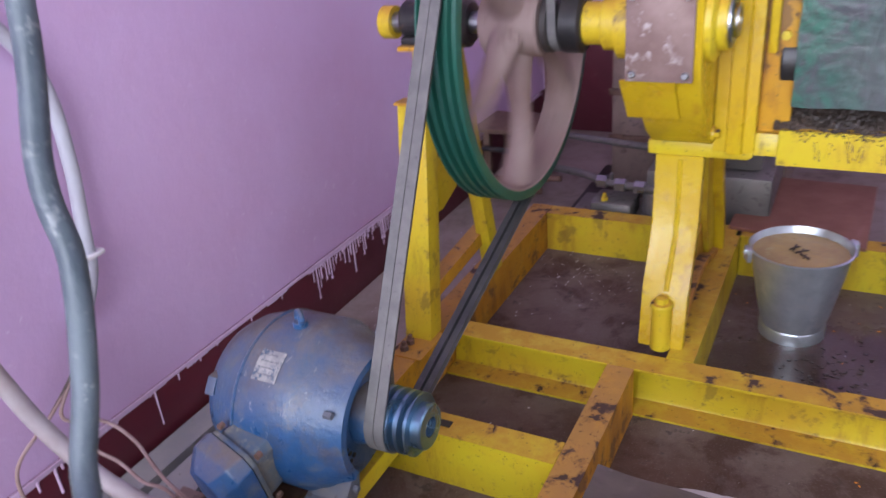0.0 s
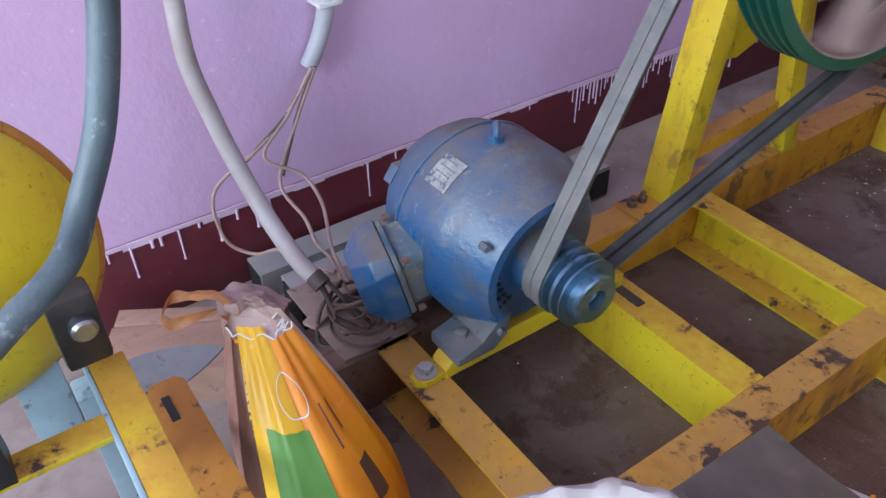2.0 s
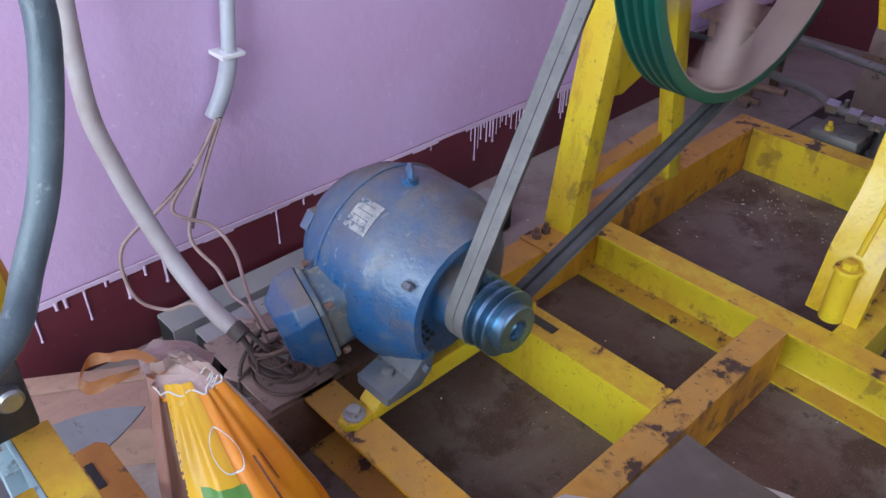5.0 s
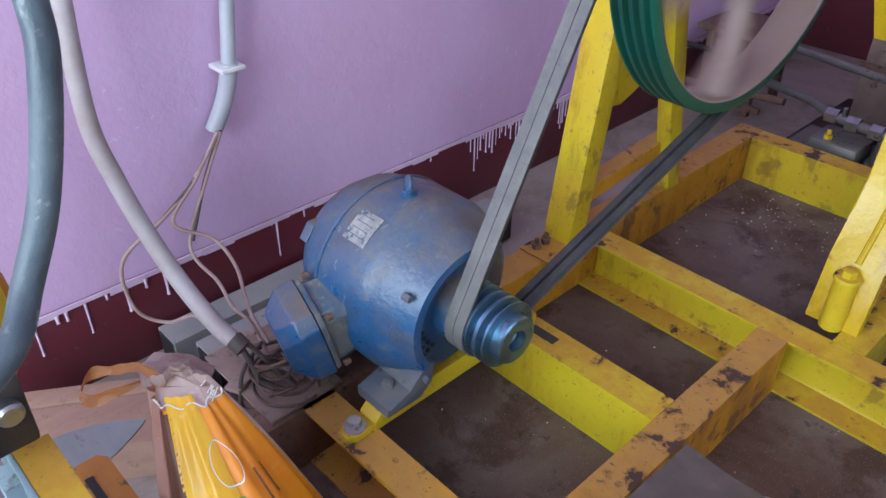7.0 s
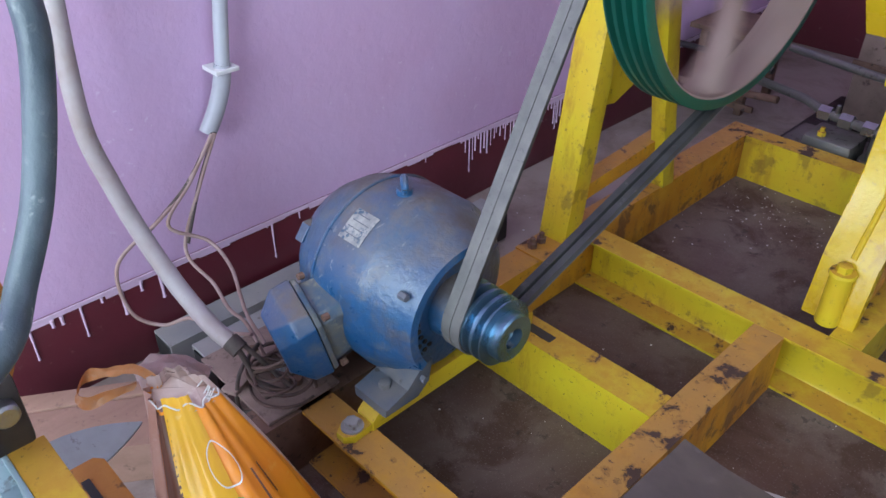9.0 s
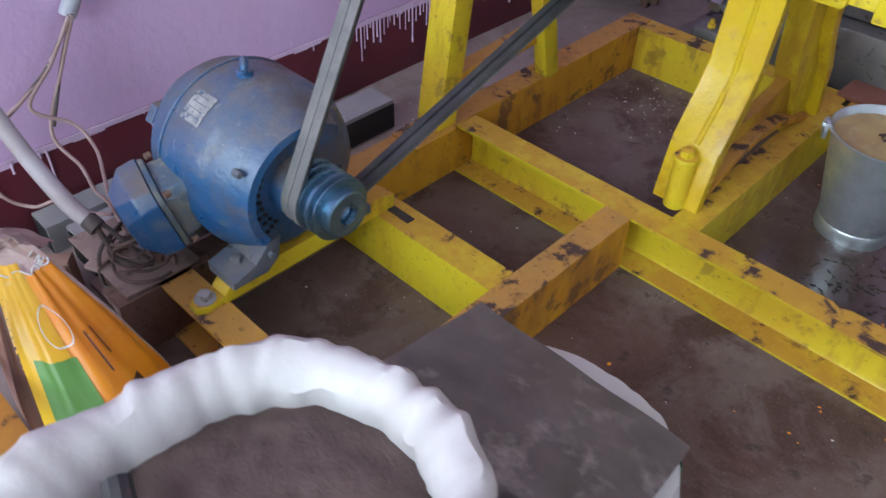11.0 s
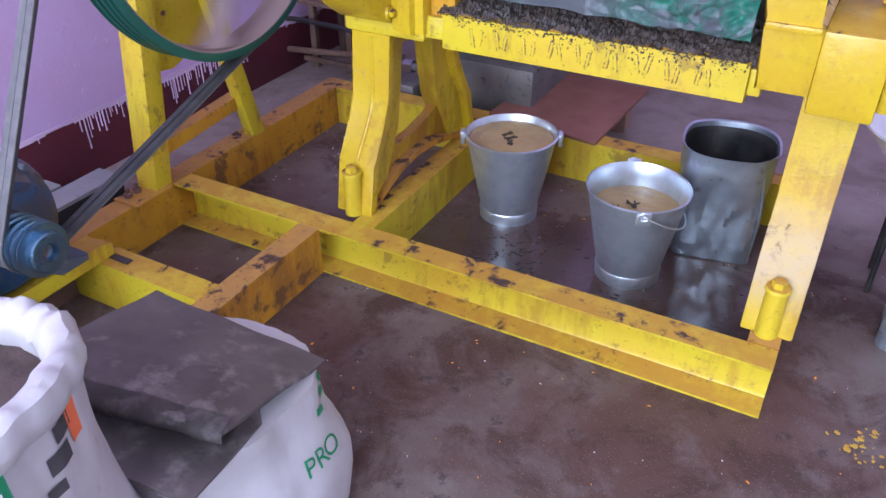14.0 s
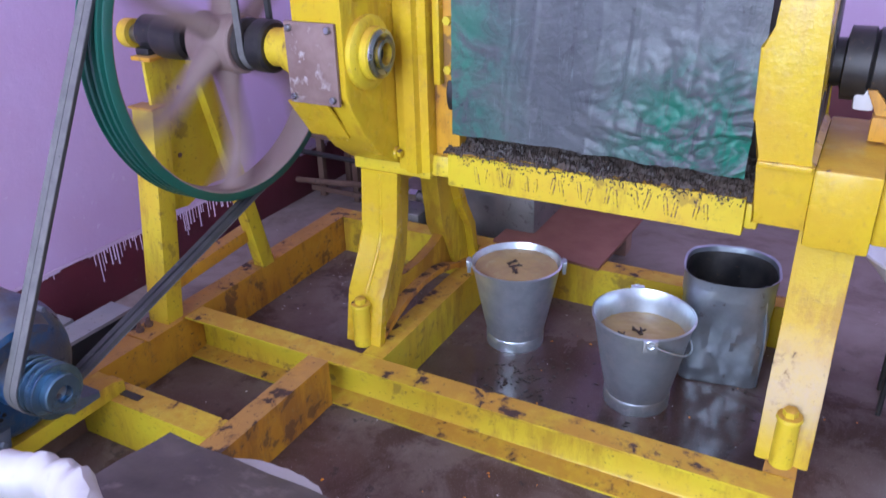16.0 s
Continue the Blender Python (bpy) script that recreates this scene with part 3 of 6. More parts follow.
# ---- the yellow base frame ----
def build_frame():
    f = thing("machine_base_frame", "yellow painted steel channel base frame on the concrete floor", "machine frame")
    def rail(mat, *a, **k):
        bm = bmesh.new()
        channel(bm, *a, **k)
        return part("rail", bm, mat, f)
    rail(YELLOW, "x", -0.477, 1.312, 0.072, 0.075, -1)          # long front rail, open to the front
    rail(YELLOW_DIRTY, "y", -0.415, 0.948, -0.480, 0.078, -1)    # rail by the wall
    rail(YELLOW, "x", -0.478, 0.20, 0.872, 0.075, 1)            # back rail
    rail(YELLOW_DIRTY, "y", -1.02, -0.004, 0.080, 0.07, -1)     # cross rail towards the viewer
    rail(YELLOW, "x", -0.478, 0.009, -0.417, 0.078, 1)          # rail beside the pulley
    rail(YELLOW, "y", 0.075, 0.871, 0.215, 0.07, -1)      # rail under the left standard
    rail(YELLOW, "x", 0.217, 1.312, 0.872, 0.075, 1)            # back rail, second length
    rail(YELLOW_DIRTY, "y", 0.075, 0.871, 1.312, 0.07, -1)      # rail under the right standard
    rail(YELLOW_DIRTY, "x", -0.62, 0.009, -0.817, 0.075, -1)    # rail in front of the motor, open to the front
    rail(RUST, "y", -0.985, -0.419, -0.47, 0.07, -1)     # rail beneath the motor; the brown holds both rust and the shade there
    # weld seams and the bolted plates by the post
    bm = bmesh.new()
    box(bm, -0.562, -0.462, -0.165, -0.02, 0.150, 0.1555, 0.002)
    part("foot_plate", bm, YELLOW_DIRTY, f)
    for y in (-0.135, -0.10):
        bm = bmesh.new()
        hexagon(bm, 0.013, 0.1555, 0.170, (-0.53, y, 0))
        cylinder(bm, 0.007, 0.168, 0.184, (-0.53, y, 0), n=10)
        part("bolt", bm, RUST, f, "rusty hexagon bolt")
    # slotted end of the rail beside the pulley
    bm = bmesh.new()
    box(bm, -0.345, -0.265, -0.388, -0.366, 0.1505, 0.153)
    part("slot", bm, DARK_STEEL, f, "dark adjusting slot")
    return f


build_frame()


# ---- bearing stand by the wall ----
def build_stand():
    s = thing("bearing_stand", "yellow steel A-shaped bearing stand on the base frame", "bearing stand")
    def leg(y0, z0, y1, z1, w, x0, x1):
        bm = bmesh.new()
        prism(bm, [(y0, z0), (y0 + w, z0), (y1 + w, z1), (y1, z1)], x0, x1, "x", 0.004)
        return part("leg", bm, YELLOW, s)
    leg(-0.092, 0.158, 0.004, 0.83, 0.066, -0.62, -0.535)
    leg(0.365, 0.150, 0.179, 0.955, 0.06, -0.575, -0.53)
    bm = bmesh.new()
    prism(bm, [(0.03, 0.50), (0.10, 0.49), (0.20, 0.53), (0.29, 0.52), (0.20, 0.955), (0.03, 0.96)], -0.574, -0.562, "x", 0.002)
    part("web_plate", bm, YELLOW, s)
    bm = bmesh.new()
    prism(bm, [(-0.02, 0.235), (0.38, 0.265), (0.38, 0.31), (-0.02, 0.28)], -0.61, -0.56, "x", 0.002)
    part("brace", bm, YELLOW_DIRTY, s)
    bm = bmesh.new()
    box(bm, -0.625, -0.53, -0.005, 0.05, 0.826, 0.834, 0.002)
    part("gusset", bm, YELLOW_DIRTY, s)
    bm = bmesh.new()
    box(bm, -0.62, -0.545, 0.035, 0.20, 0.960, 0.972, 0.002)
    part("saddle", bm, YELLOW_DIRTY, s)
    bm = bmesh.new()
    lathe(bm, [(0.028, -0.628), (0.046, -0.628), (0.052, -0.62), (0.052, -0.565), (0.046, -0.557), (0.028, -0.557)], (0, 0.115, 1.027), "x", 28, True)
    box(bm, -0.618, -0.566, 0.055, 0.175, 0.972, 0.992, 0.004)
    part("bearing_block", bm, DARK_STEEL, s, "dark greasy plummer block")
    bm = bmesh.new()
    box(bm, -0.60, -0.54, 0.37, 0.46, 0.150, 0.158, 0.002)
    hexagon(bm, 0.012, 0.158, 0.17, (-0.56, 0.44, 0))
    part("foot", bm, YELLOW_DIRTY, s)
    for y, z in ((0.10, 0.66), (0.14, 0.86), (0.08, 0.78)):
        bm = bmesh.new()
        cylinder(bm, 0.008, -0.002, 0.003, (-0.562, y, z), "x", 12, 0.001)
        part("bolt_hole", bm, RUST, s)


build_stand()

# ---- the motor ----
MY, MZ = -0.625, 0.353


def build_motor():
    mo = thing("electric_motor", "dusty blue cast electric motor bolted to slide rails", "motor")
    R = 0.187
    bm = turned([(0, -0.735), (0.06, -0.735), (0.105, -0.726), (0.142, -0.702), (0.168, -0.662), (0.181, -0.615), (R, -0.58), (R, -0.475), (0.180, -0.462), (0.174, -0.45), (0.172, -0.44),
                 (0.162, -0.424), (0.140, -0.410), (0.095, -0.400), (0.068, -0.395), (0.062, -0.36), (0, -0.36)], (0, MY, MZ), "x", 64)
    part("housing", bm, MOTOR_BLUE, mo)
    # raised rib round the shaft-end shield
    bm = bmesh.new()
    m = Matrix.Translation((-0.405, MY, MZ))
    steps = 26
    vs = []
    for i in range(steps + 1):
        a = radians(-38 + 165 * i / steps)
        c, s_ = math.cos(a), math.sin(a)
        vs.append([bm.verts.new(m @ Vector((dx, -r * s_, r * c))) for dx, r in ((-0.02, 0.128), (0.040, 0.122), (0.040, 0.140), (-0.03, 0.172))])
    for a, b in zip(vs, vs[1:]):
        for k in range(4):
            bm.faces.new((a[k], a[(k + 1) % 4], b[(k + 1) % 4], b[k]))
    part("vent_hood", bm, MOTOR_BLUE, mo)
    # vent holes in the shield
    for k in range(9):
        a = radians(140 + 11 * k)
        for r in (0.092, 0.106, 0.120):
            bm = bmesh.new()
            at = (-0.3995 - (r - 0.095) * 0.22, MY + r * math.cos(a), MZ + r * math.sin(a))
            cylinder(bm, 0.0055, -0.004, 0.0018, at, "x", 8, 0.0003)
            part("vent_hole", bm, BLACK, mo)
    bm = turned([(0.03, -0.36), (0.052, -0.36), (0.052, -0.345), (0.03, -0.345)], (0, MY, MZ), "x", 32, True)
    part("bearing_cap", bm, STEEL, mo, "bright steel bearing cap")
    # lifting eye
    bm = bmesh.new()
    cylinder(bm, 0.016, 0, 0.016, (-0.53, MY, MZ + R - 0.004), n=16)
    pts = [Vector((-0.53 + 0.012 * math.cos(a), MY - 0.009 * math.cos(a), MZ + R + 0.018 + 0.013 * math.sin(a))) for a in [2 * math.pi * i / 16 for i in range(17)]]
    tube(bm, pts, 0.0075, 8, 2)
    part("lifting_eye", bm, MOTOR_BLUE, mo)
    # rating plate
    bm = bmesh.new()
    n = 6
    grid = [[bm.verts.new((x, MY - (R + 0.0025) * math.sin(a), MZ + (R + 0.0025) * math.cos(a))) for x in (-0.568, -0.508)] for a in [radians(25 + 20 * i / n) for i in range(n + 1)]]
    for a, b in zip(grid, grid[1:]):
        bm.faces.new((a[0], a[1], b[1], b[0]))
    plate = part("rating_plate", bm, PLATE, mo, "worn pale rating plate")
    for k in range(4):
        a = radians(28 + 4.2 * k)
        bm = bmesh.new()
        q = [(-0.561, a), (-0.561 + 0.036 + 0.010 * (k % 2), a), (-0.561 + 0.036 + 0.010 * (k % 2), a + 0.009), (-0.561, a + 0.009)]
        bm.faces.new([bm.verts.new((x, MY - (R + 0.0035) * math.sin(b), MZ + (R + 0.0035) * math.cos(b))) for x, b in q])
        part("plate_line", bm, MOTOR_GREY, plate)
    # seam of the end shield, a low weathered step
    bm = turned([(R - 0.012, -0.605), (R - 0.001, -0.6045), (R + 0.0012, -0.602), (R - 0.001, -0.5995), (R - 0.012, -0.599)], (0, MY, MZ), "x", 64, True)
    part("seam_ring", bm, MOTOR_BLUE, mo)
    # terminal box on the near flank: a deep chamfered cover on a worn neck
    tilt = Matrix.Translation((-0.560, -0.795, 0.330)) @ Euler((radians(14), radians(8), radians(-14))).to_matrix().to_4x4()
    def chamfered(rings):
        bm = bmesh.new()
        loops = []
        for y, hx, z0, z1, c in rings:
            loops.append([bm.verts.new(tilt @ Vector((px, y, pz))) for px, pz in ((-hx + c, z0), (hx - c, z0), (hx, z0 + c), (hx, z1 - c), (hx - c, z1), (-hx + c, z1), (-hx, z1 - c), (-hx, z0 + c))])
        for a, b in zip(loops, loops[1:]):
            for k in range(8):
                bm.faces.new((a[k], a[(k + 1) % 8], b[(k + 1) % 8], b[k]))
        bm.faces.new(loops[0])
        bm.faces.new(loops[-1][::-1])
        bmesh.ops.bevel(bm, geom=list(bm.edges), offset=0.004, segments=2, profile=0.6, affect="EDGES")
        return bm
    tb = part("terminal_box", chamfered(((0.09, 0.055, -0.060, 0.055, 0.014), (-0.034, 0.060, -0.078, 0.066, 0.016))), MOTOR_WORN, mo, "worn neck of the terminal box")
    part("gasket", chamfered(((-0.034, 0.069, -0.092, 0.078, 0.020), (-0.046, 0.071, -0.094, 0.080, 0.020))), MOTOR_WORN, tb)
    part("cover", chamfered(((-0.047, 0.074, -0.098, 0.084, 0.022), (-0.085, 0.074, -0.098, 0.084, 0.026), (-0.122, 0.052, -0.070, 0.060, 0.030))), MOTOR_BLUE, tb)
    for px, pz in ((0.060, 0.066), (0.060, -0.078), (-0.060, 0.066)):
        bm = bmesh.new()
        lathe(bm, [(0, -0.030), (0.007, -0.030), (0.007, -0.018), (0, -0.018)], tilt @ Vector((px, 0.0, pz)), "y", 8)
        part("cover_screw", bm, RUST, tb)
    for x, y, z in ((-0.382, MY - 0.135, 0.445), (-0.40, MY + 0.1, 0.49), (-0.385, MY - 0.09, 0.22)):
        bm = bmesh.new()
        hexagon(bm, 0.008, -0.012, 0.006, (x, y, z), "x")
        part("bolt", bm, MOTOR_GREY, mo)
    for x in (-0.715,):
        bm = bmesh.new()
        prism(bm, [(MY - 0.150, MZ + 0.075), (MY - 0.128, MZ + 0.105), (MY - 0.095, MZ + 0.105), (MY - 0.095, MZ + 0.06)], x + 0.02, x + 0.045, "x", 0.004)
        part("lug", bm, MOTOR_BLUE, mo)
    # feet
    for x0, x1 in ((-0.485, -0.39), (-0.675, -0.585)):
        for s in (-1, 1):
            bm = bmesh.new()
            prism(bm, [(MY + s * 0.07, 0.20), (MY + s * 0.10, 0.175), (MY + s * 0.185, 0.175), (MY + s * 0.185, 0.197), (MY + s * 0.125, 0.205), (MY + s * 0.095, 0.25), (MY + s * 0.06, 0.25)][::(1 if s > 0 else -1)], x0, x1, "x", 0.005)
            foot = part("foot", bm, MOTOR_GREY, mo)
            bm = bmesh.new()
            hexagon(bm, 0.013, 0.197, 0.214, ((x0 + x1) / 2, MY + s * 0.145, 0))
            part("bolt", bm, MOTOR_GREY, foot)
    return mo


build_motor()


def build_slide_rails():
    for x0, mat in ((-0.381, YELLOW), (-0.60, RUST)):
        r = thing("slide_rail", "grimy yellow motor slide rail on the base frame" if mat is YELLOW else "rusty motor slide rail on the base frame", "slide rail", group="motor slide rails")
        bm = bmesh.new()
        prism(bm, [(-0.825, 0.150), (-0.365, 0.150), (-0.365, 0.185), (-0.40, 0.197), (-0.800, 0.197), (-0.825, 0.172)], x0, x0 + 0.048, "x", 0.003)
        part("bar", bm, mat, r)
        bm = bmesh.new()
        prism(bm, [(x0 + 0.004, -0.824), (x0 + 0.002, -0.868), (x0 + 0.014, -0.886), (x0 + 0.034, -0.886), (x0 + 0.047, -0.868), (x0 + 0.045, -0.824)], 0.150, 0.168, "z", 0.003)
        part("lug", bm, mat, r)
        bm = bmesh.new()
        lathe(bm, [(0, 0.1675), (0.022, 0.1675), (0.022, 0.172), (0, 0.172)], (x0 + 0.024, -0.856, 0), "z", 20)
        hexagon(bm, 0.014, 0.172, 0.186, (x0 + 0.024, -0.856, 0))
        part("bolt", bm, CHANNEL_GREY, r)


build_slide_rails()
bp = thing("base_plate", "rusty brown steel plate on the frame under the cable coil", "plate")
part("plate", boxed(-0.80, -0.545, -0.97, -0.80, 0.1505, 0.1575, 0.002), DUSTY_BROWN, bp)
part("flat_bar", boxed(-0.79, -0.56, -0.85, -0.82, 0.158, 0.166, 0.002), DUSTY_BROWN, bp)
part("flat_bar", boxed(-0.72, -0.685, -0.99, -0.81, 0.158, 0.168, 0.002, Matrix.Translation((-0.7, -0.9, 0)) @ Matrix.Rotation(radians(24), 4, "Z") @ Matrix.Translation((0.7, 0.9, 0))), DUSTY_BROWN, bp)
for x, y in ((-0.66, -0.835), (-0.60, -0.865), (-0.74, -0.88)):
    bm = bmesh.new()
    hexagon(bm, 0.011, 0.157, 0.172, (x, y, 0))
    part("nut", bm, RUST, bp)


PULLEY_AT = (-0.218, -0.634, 0.370)


def build_motor_pulley():
    p = thing("motor_pulley", "blued steel four-groove V-belt pulley on the motor shaft", "pulley", PULLEY_AT)
    prof = [(0, -0.066), (0.035, -0.066), (0.035, -0.058)]
    x, rim, root = -0.058, 0.065, 0.051
    for k in range(4):
        prof += [(rim, x), (rim, x + 0.0035), (root, x + 0.009), (root, x + 0.0135), (rim, x + 0.019), (rim, x + 0.0225)]
        x += 0.0225
    prof += [(0.047, x + 0.001), (0.047, x + 0.020), (0.044, x + 0.023), (0.021, x + 0.023), (0.021, x + 0.004), (0, x + 0.004)]
    part("sheave", turned(prof, (0, 0, 0), "x", 48), PULLEY_STEEL, p)
    bm = bmesh.new()
    box(bm, 0.040, 0.052, -0.004, 0.004, 0.016, 0.023)
    part("key", bm, STEEL, p)
    bm = bmesh.new()
    cylinder(bm, 0.017, -0.09, 0.040, (0, 0, 0), "x", 20)
    part("shaft", bm, STEEL, p)
    return p


MOTOR_PULLEY = build_motor_pulley()

# ---- the crusher ----
SY, SZ, RF = 0.115, 1.027, 0.438
FX0, FX1 = -0.325, -0.233


def build_crusher():
    c = thing("cane_crusher", "yellow cast-iron sugarcane crusher with green flywheel on a channel base", "cane crusher")
    # main shaft
    bm = bmesh.new()
    cylinder(bm, 0.027, -0.70, 0.0, (0, SY, SZ), "x", 24)
    part("shaft", bm, STEEL, c)
    bm = turned([(0.026, -0.69), (0.043, -0.69), (0.043, -0.655), (0.026, -0.655)], (0, SY, SZ), "x", 24, True)
    part("shaft_collar", bm, YELLOW, c)
    bm = turned([(0.026, -0.545), (0.058, -0.545), (0.062, -0.53), (0.062, -0.44), (0.05, -0.43), (0.026, -0.43)], (0, SY, SZ), "x", 28, True)
    part("shaft_collar", bm, DARK_STEEL, c, "dark greasy shaft collar")
    # small pulley and yellow journal between the flywheel and the housing
    bm = turned([(0.026, -0.20), (0.05, -0.20), (0.07, -0.195), (0.07, -0.18), (0.055, -0.168), (0.055, -0.16), (0.07, -0.148), (0.07, -0.105), (0.062, -0.098), (0.026, -0.098)], (0, SY, SZ), "x", 36, True)
    part("small_pulley", bm, DARK_STEEL, c, "dark steel small pulley")
    bm = turned([(0.026, -0.098), (0.05, -0.098), (0.05, -0.055), (0.062, -0.05), (0.062, -0.02), (0.08, -0.015), (0.08, 0.018), (0.026, 0.018)], (0, SY, SZ), "x", 30, True)
    part("journal", bm, YELLOW, c)

    # left standard: gear housing
    prof = [(0.40, 0.685), (0.255, 0.685), (0.215, 0.70), (0.15, 0.745), (0.085, 0.815), (0.04, 0.89), (0.02, 0.93), (0.02, 1.42), (0.40, 1.42)]
    bm = bmesh.new()
    prism(bm, prof, 0.018, 0.165, "x", 0.006)
    hs = part("gear_housing", bm, YELLOW_FRESH, c)
    bm = bmesh.new()
    box(bm, 0.002, 0.150, 0.008, 0.0185, 0.905, 1.105, 0.002)
    gp = part("guard_plate", bm, GUARD, c, "pinkish rusted sheet-metal guard plate")
    for x, z in ((0.018, 1.09), (0.135, 1.09), (0.135, 0.922), (0.018, 0.922)):
        bm = bmesh.new()
        cylinder(bm, 0.0085, -0.012, 0.0, (x, 0.009, z), "y", 12)
        part("screw", bm, STEEL, gp)
    bm = bmesh.new()
    prism(bm, [(0.010, 0.905), (0.016, 0.907), (0.098, 0.800), (0.092, 0.796)], -0.012, 0.112, "x", 0.001)
    part("chute_lip", bm, YELLOW_FRESH, c)
    # bearing on the flank
    bm = turned([(0, 0.165), (0.092, 0.165), (0.092, 0.178), (0.08, 0.186), (0.066, 0.186), (0.066, 0.205), (0.056, 0.21), (0.046, 0.205), (0.040, 0.196), (0.036, 0.20), (0.036, 0.222),
                 (0.031, 0.224), (0.027, 0.222), (0.027, 0.180), (0, 0.180)], (0, 0.118, 1.02), "x", 40)
    bearing = part("bearing_flange", bm, YELLOW, c)
    bm = turned([(0.028, 0.2), (0.060, 0.2), (0.060, 0.213), (0.05, 0.217), (0.036, 0.210), (0.036, 0.226), (0.028, 0.226)], (0, 0.118, 1.02), "x", 40, True)
    part("race", bm, STEEL, bearing, "greasy steel bearing race")
    bm = bmesh.new()
    cylinder(bm, 0.027, 0.165, 0.2, (0, 0.118, 1.02), "x", 24)
    part("bore", bm, DARK_STEEL, bearing)
    for y, z in ((0.25, 1.17), (0.265, 0.93), (0.235, 0.72), (0.085, 1.165)):
        bm = bmesh.new()
        lathe(bm, [(0, 0.163), (0.02, 0.163), (0.018, 0.172), (0, 0.172)], (0, y, z), "x", 18)
        hexagon(bm, 0.012, 0.170, 0.184, (0, y, z), "x")
        part("bolt", bm, YELLOW_FRESH, c)
    # ridged column
    bm = bmesh.new()
    prism(bm, [(0.165, 0.245), (0.195, 0.245), (0.20, 0.225), (0.232, 0.225), (0.237, 0.245), (0.262, 0.245), (0.262, 0.42), (0.165, 0.42)], 0.685, 1.42, "z", 0.003)
    part("column", bm, YELLOW_FRESH, c)
    bm = bmesh.new()
    box(bm, 0.262, 0.335, 0.285, 0.42, 0.70, 1.42, 0.004)
    part("cheek", bm, YELLOW_DIRTY, c)
    bm = bmesh.new()
    box(bm, 0.272, 0.292, 0.262, 0.29, 0.93, 1.42, 0.003)
    part("guide_strip", bm, YELLOW_FRESH, c)
    for z in (0.955, 1.08):
        bm = bmesh.new()
        hexagon(bm, 0.012, 0, 0.016, (0.31, 0.27, z), "y")
        part("bolt", bm, YELLOW, c)
    # nut on the housing's far flank
    for z in (0.735,):
        bm = bmesh.new()
        cylinder(bm, 0.012, -0.012, 0.02, (0, 0.27, z), "x", 14)
        hexagon(bm, 0.018, 0.0, 0.017, (0, 0.27, z), "x")
        part("bolt", bm, YELLOW, c)
    # saddle beneath the housing
    bm = bmesh.new()
    box(bm, 0.0, 0.255, 0.262, 0.72, 0.645, 0.684, 0.006)
    box(bm, 0.165, 0.262, 0.25, 0.42, 0.655, 0.6855, 0.005)
    part("saddle", bm, YELLOW, c)

    # legs: an arched casting under each standard
    def arch(x0, x1, top, name):
        y0, y1 = 0.14, 0.78
        outer = [(y0, 0.152), (y0 + 0.03, 0.31), (y0 + 0.095, 0.40), (y0 + 0.13, 0.48), (y0 + 0.14, top)]
        outer += [(y1 - 0.14, top), (y1 - 0.13, 0.48), (y1 - 0.095, 0.40), (y1 - 0.03, 0.31), (y1, 0.152)]
        inner = [(y1 - 0.10, 0.152), (y1 - 0.14, 0.25), (y1 - 0.20, 0.36), (y1 - 0.225, 0.50), (y1 - 0.235, top - 0.06)]
        inner += [(y0 + 0.235, top - 0.06), (y0 + 0.225, 0.50), (y0 + 0.20, 0.36), (y0 + 0.14, 0.25), (y0 + 0.10, 0.152)]
        bm = bmesh.new()
        prism(bm, outer + inner, x0 + 0.03, x1 - 0.03, "x")
        leg = part(name, bm, YELLOW, c)
        # front and back faces of the casting, widened
        for s in (0, 1):
            pts = [(0.12, 0.152), (0.15, 0.31), (0.215, 0.40), (0.25, 0.48), (0.26, top), (0.29, top), (0.28, 0.48), (0.245, 0.39), (0.18, 0.30), (0.15, 0.152)]
            if s:
                pts = [(0.92 - y, z) for y, z in pts][::-1]
            bm = bmesh.new()
            prism(bm, pts, x0, x1, "x", 0.005)
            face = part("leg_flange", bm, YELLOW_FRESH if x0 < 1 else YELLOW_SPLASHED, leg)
            bm = bmesh.new()
            seam = [(0.262, top - 0.01), (0.249, 0.48), (0.214, 0.402), (0.150, 0.312)]
            tube(bm, [((x0 + x1) / 2 + 0.004, (0.92 - y if s else y), z) for y, z in seam], 0.007, 8, 6)
            if x0 < 1:
                part("rib", bm, YELLOW_FRESH, face)
            yb = 0.122 if not s else 0.798
            bm = bmesh.new()
            sy = -1 if not s else 1
            lathe(bm, [(0, 0.152), (0.027, 0.152), (0.025, 0.285), (0, 0.285)], ((x0 + x1) / 2, yb, 0), "z", 20)
            lathe(bm, [(0, 0.284), (0.03, 0.284), (0.028, 0.292), (0, 0.292)], ((x0 + x1) / 2, yb, 0), "z", 20)
            hexagon(bm, 0.017, 0.290, 0.309, ((x0 + x1) / 2, yb, 0))
            part("foot_bolt", bm, YELLOW, leg)
        return leg

    arch(0.040, 0.162, 0.66, "leg_casting")
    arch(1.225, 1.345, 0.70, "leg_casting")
    # web that joins the feet of the casting, arched beneath, with a dirty lip along its lower edge
    low = [(0.17, 0.152), (0.205, 0.163), (0.26, 0.192), (0.33, 0.212), (0.42, 0.218), (0.52, 0.214), (0.60, 0.196), (0.67, 0.165), (0.74, 0.152)]
    high = [(0.74, 0.36), (0.66, 0.335), (0.56, 0.298), (0.46, 0.278), (0.36, 0.278), (0.27, 0.305), (0.20, 0.345)]
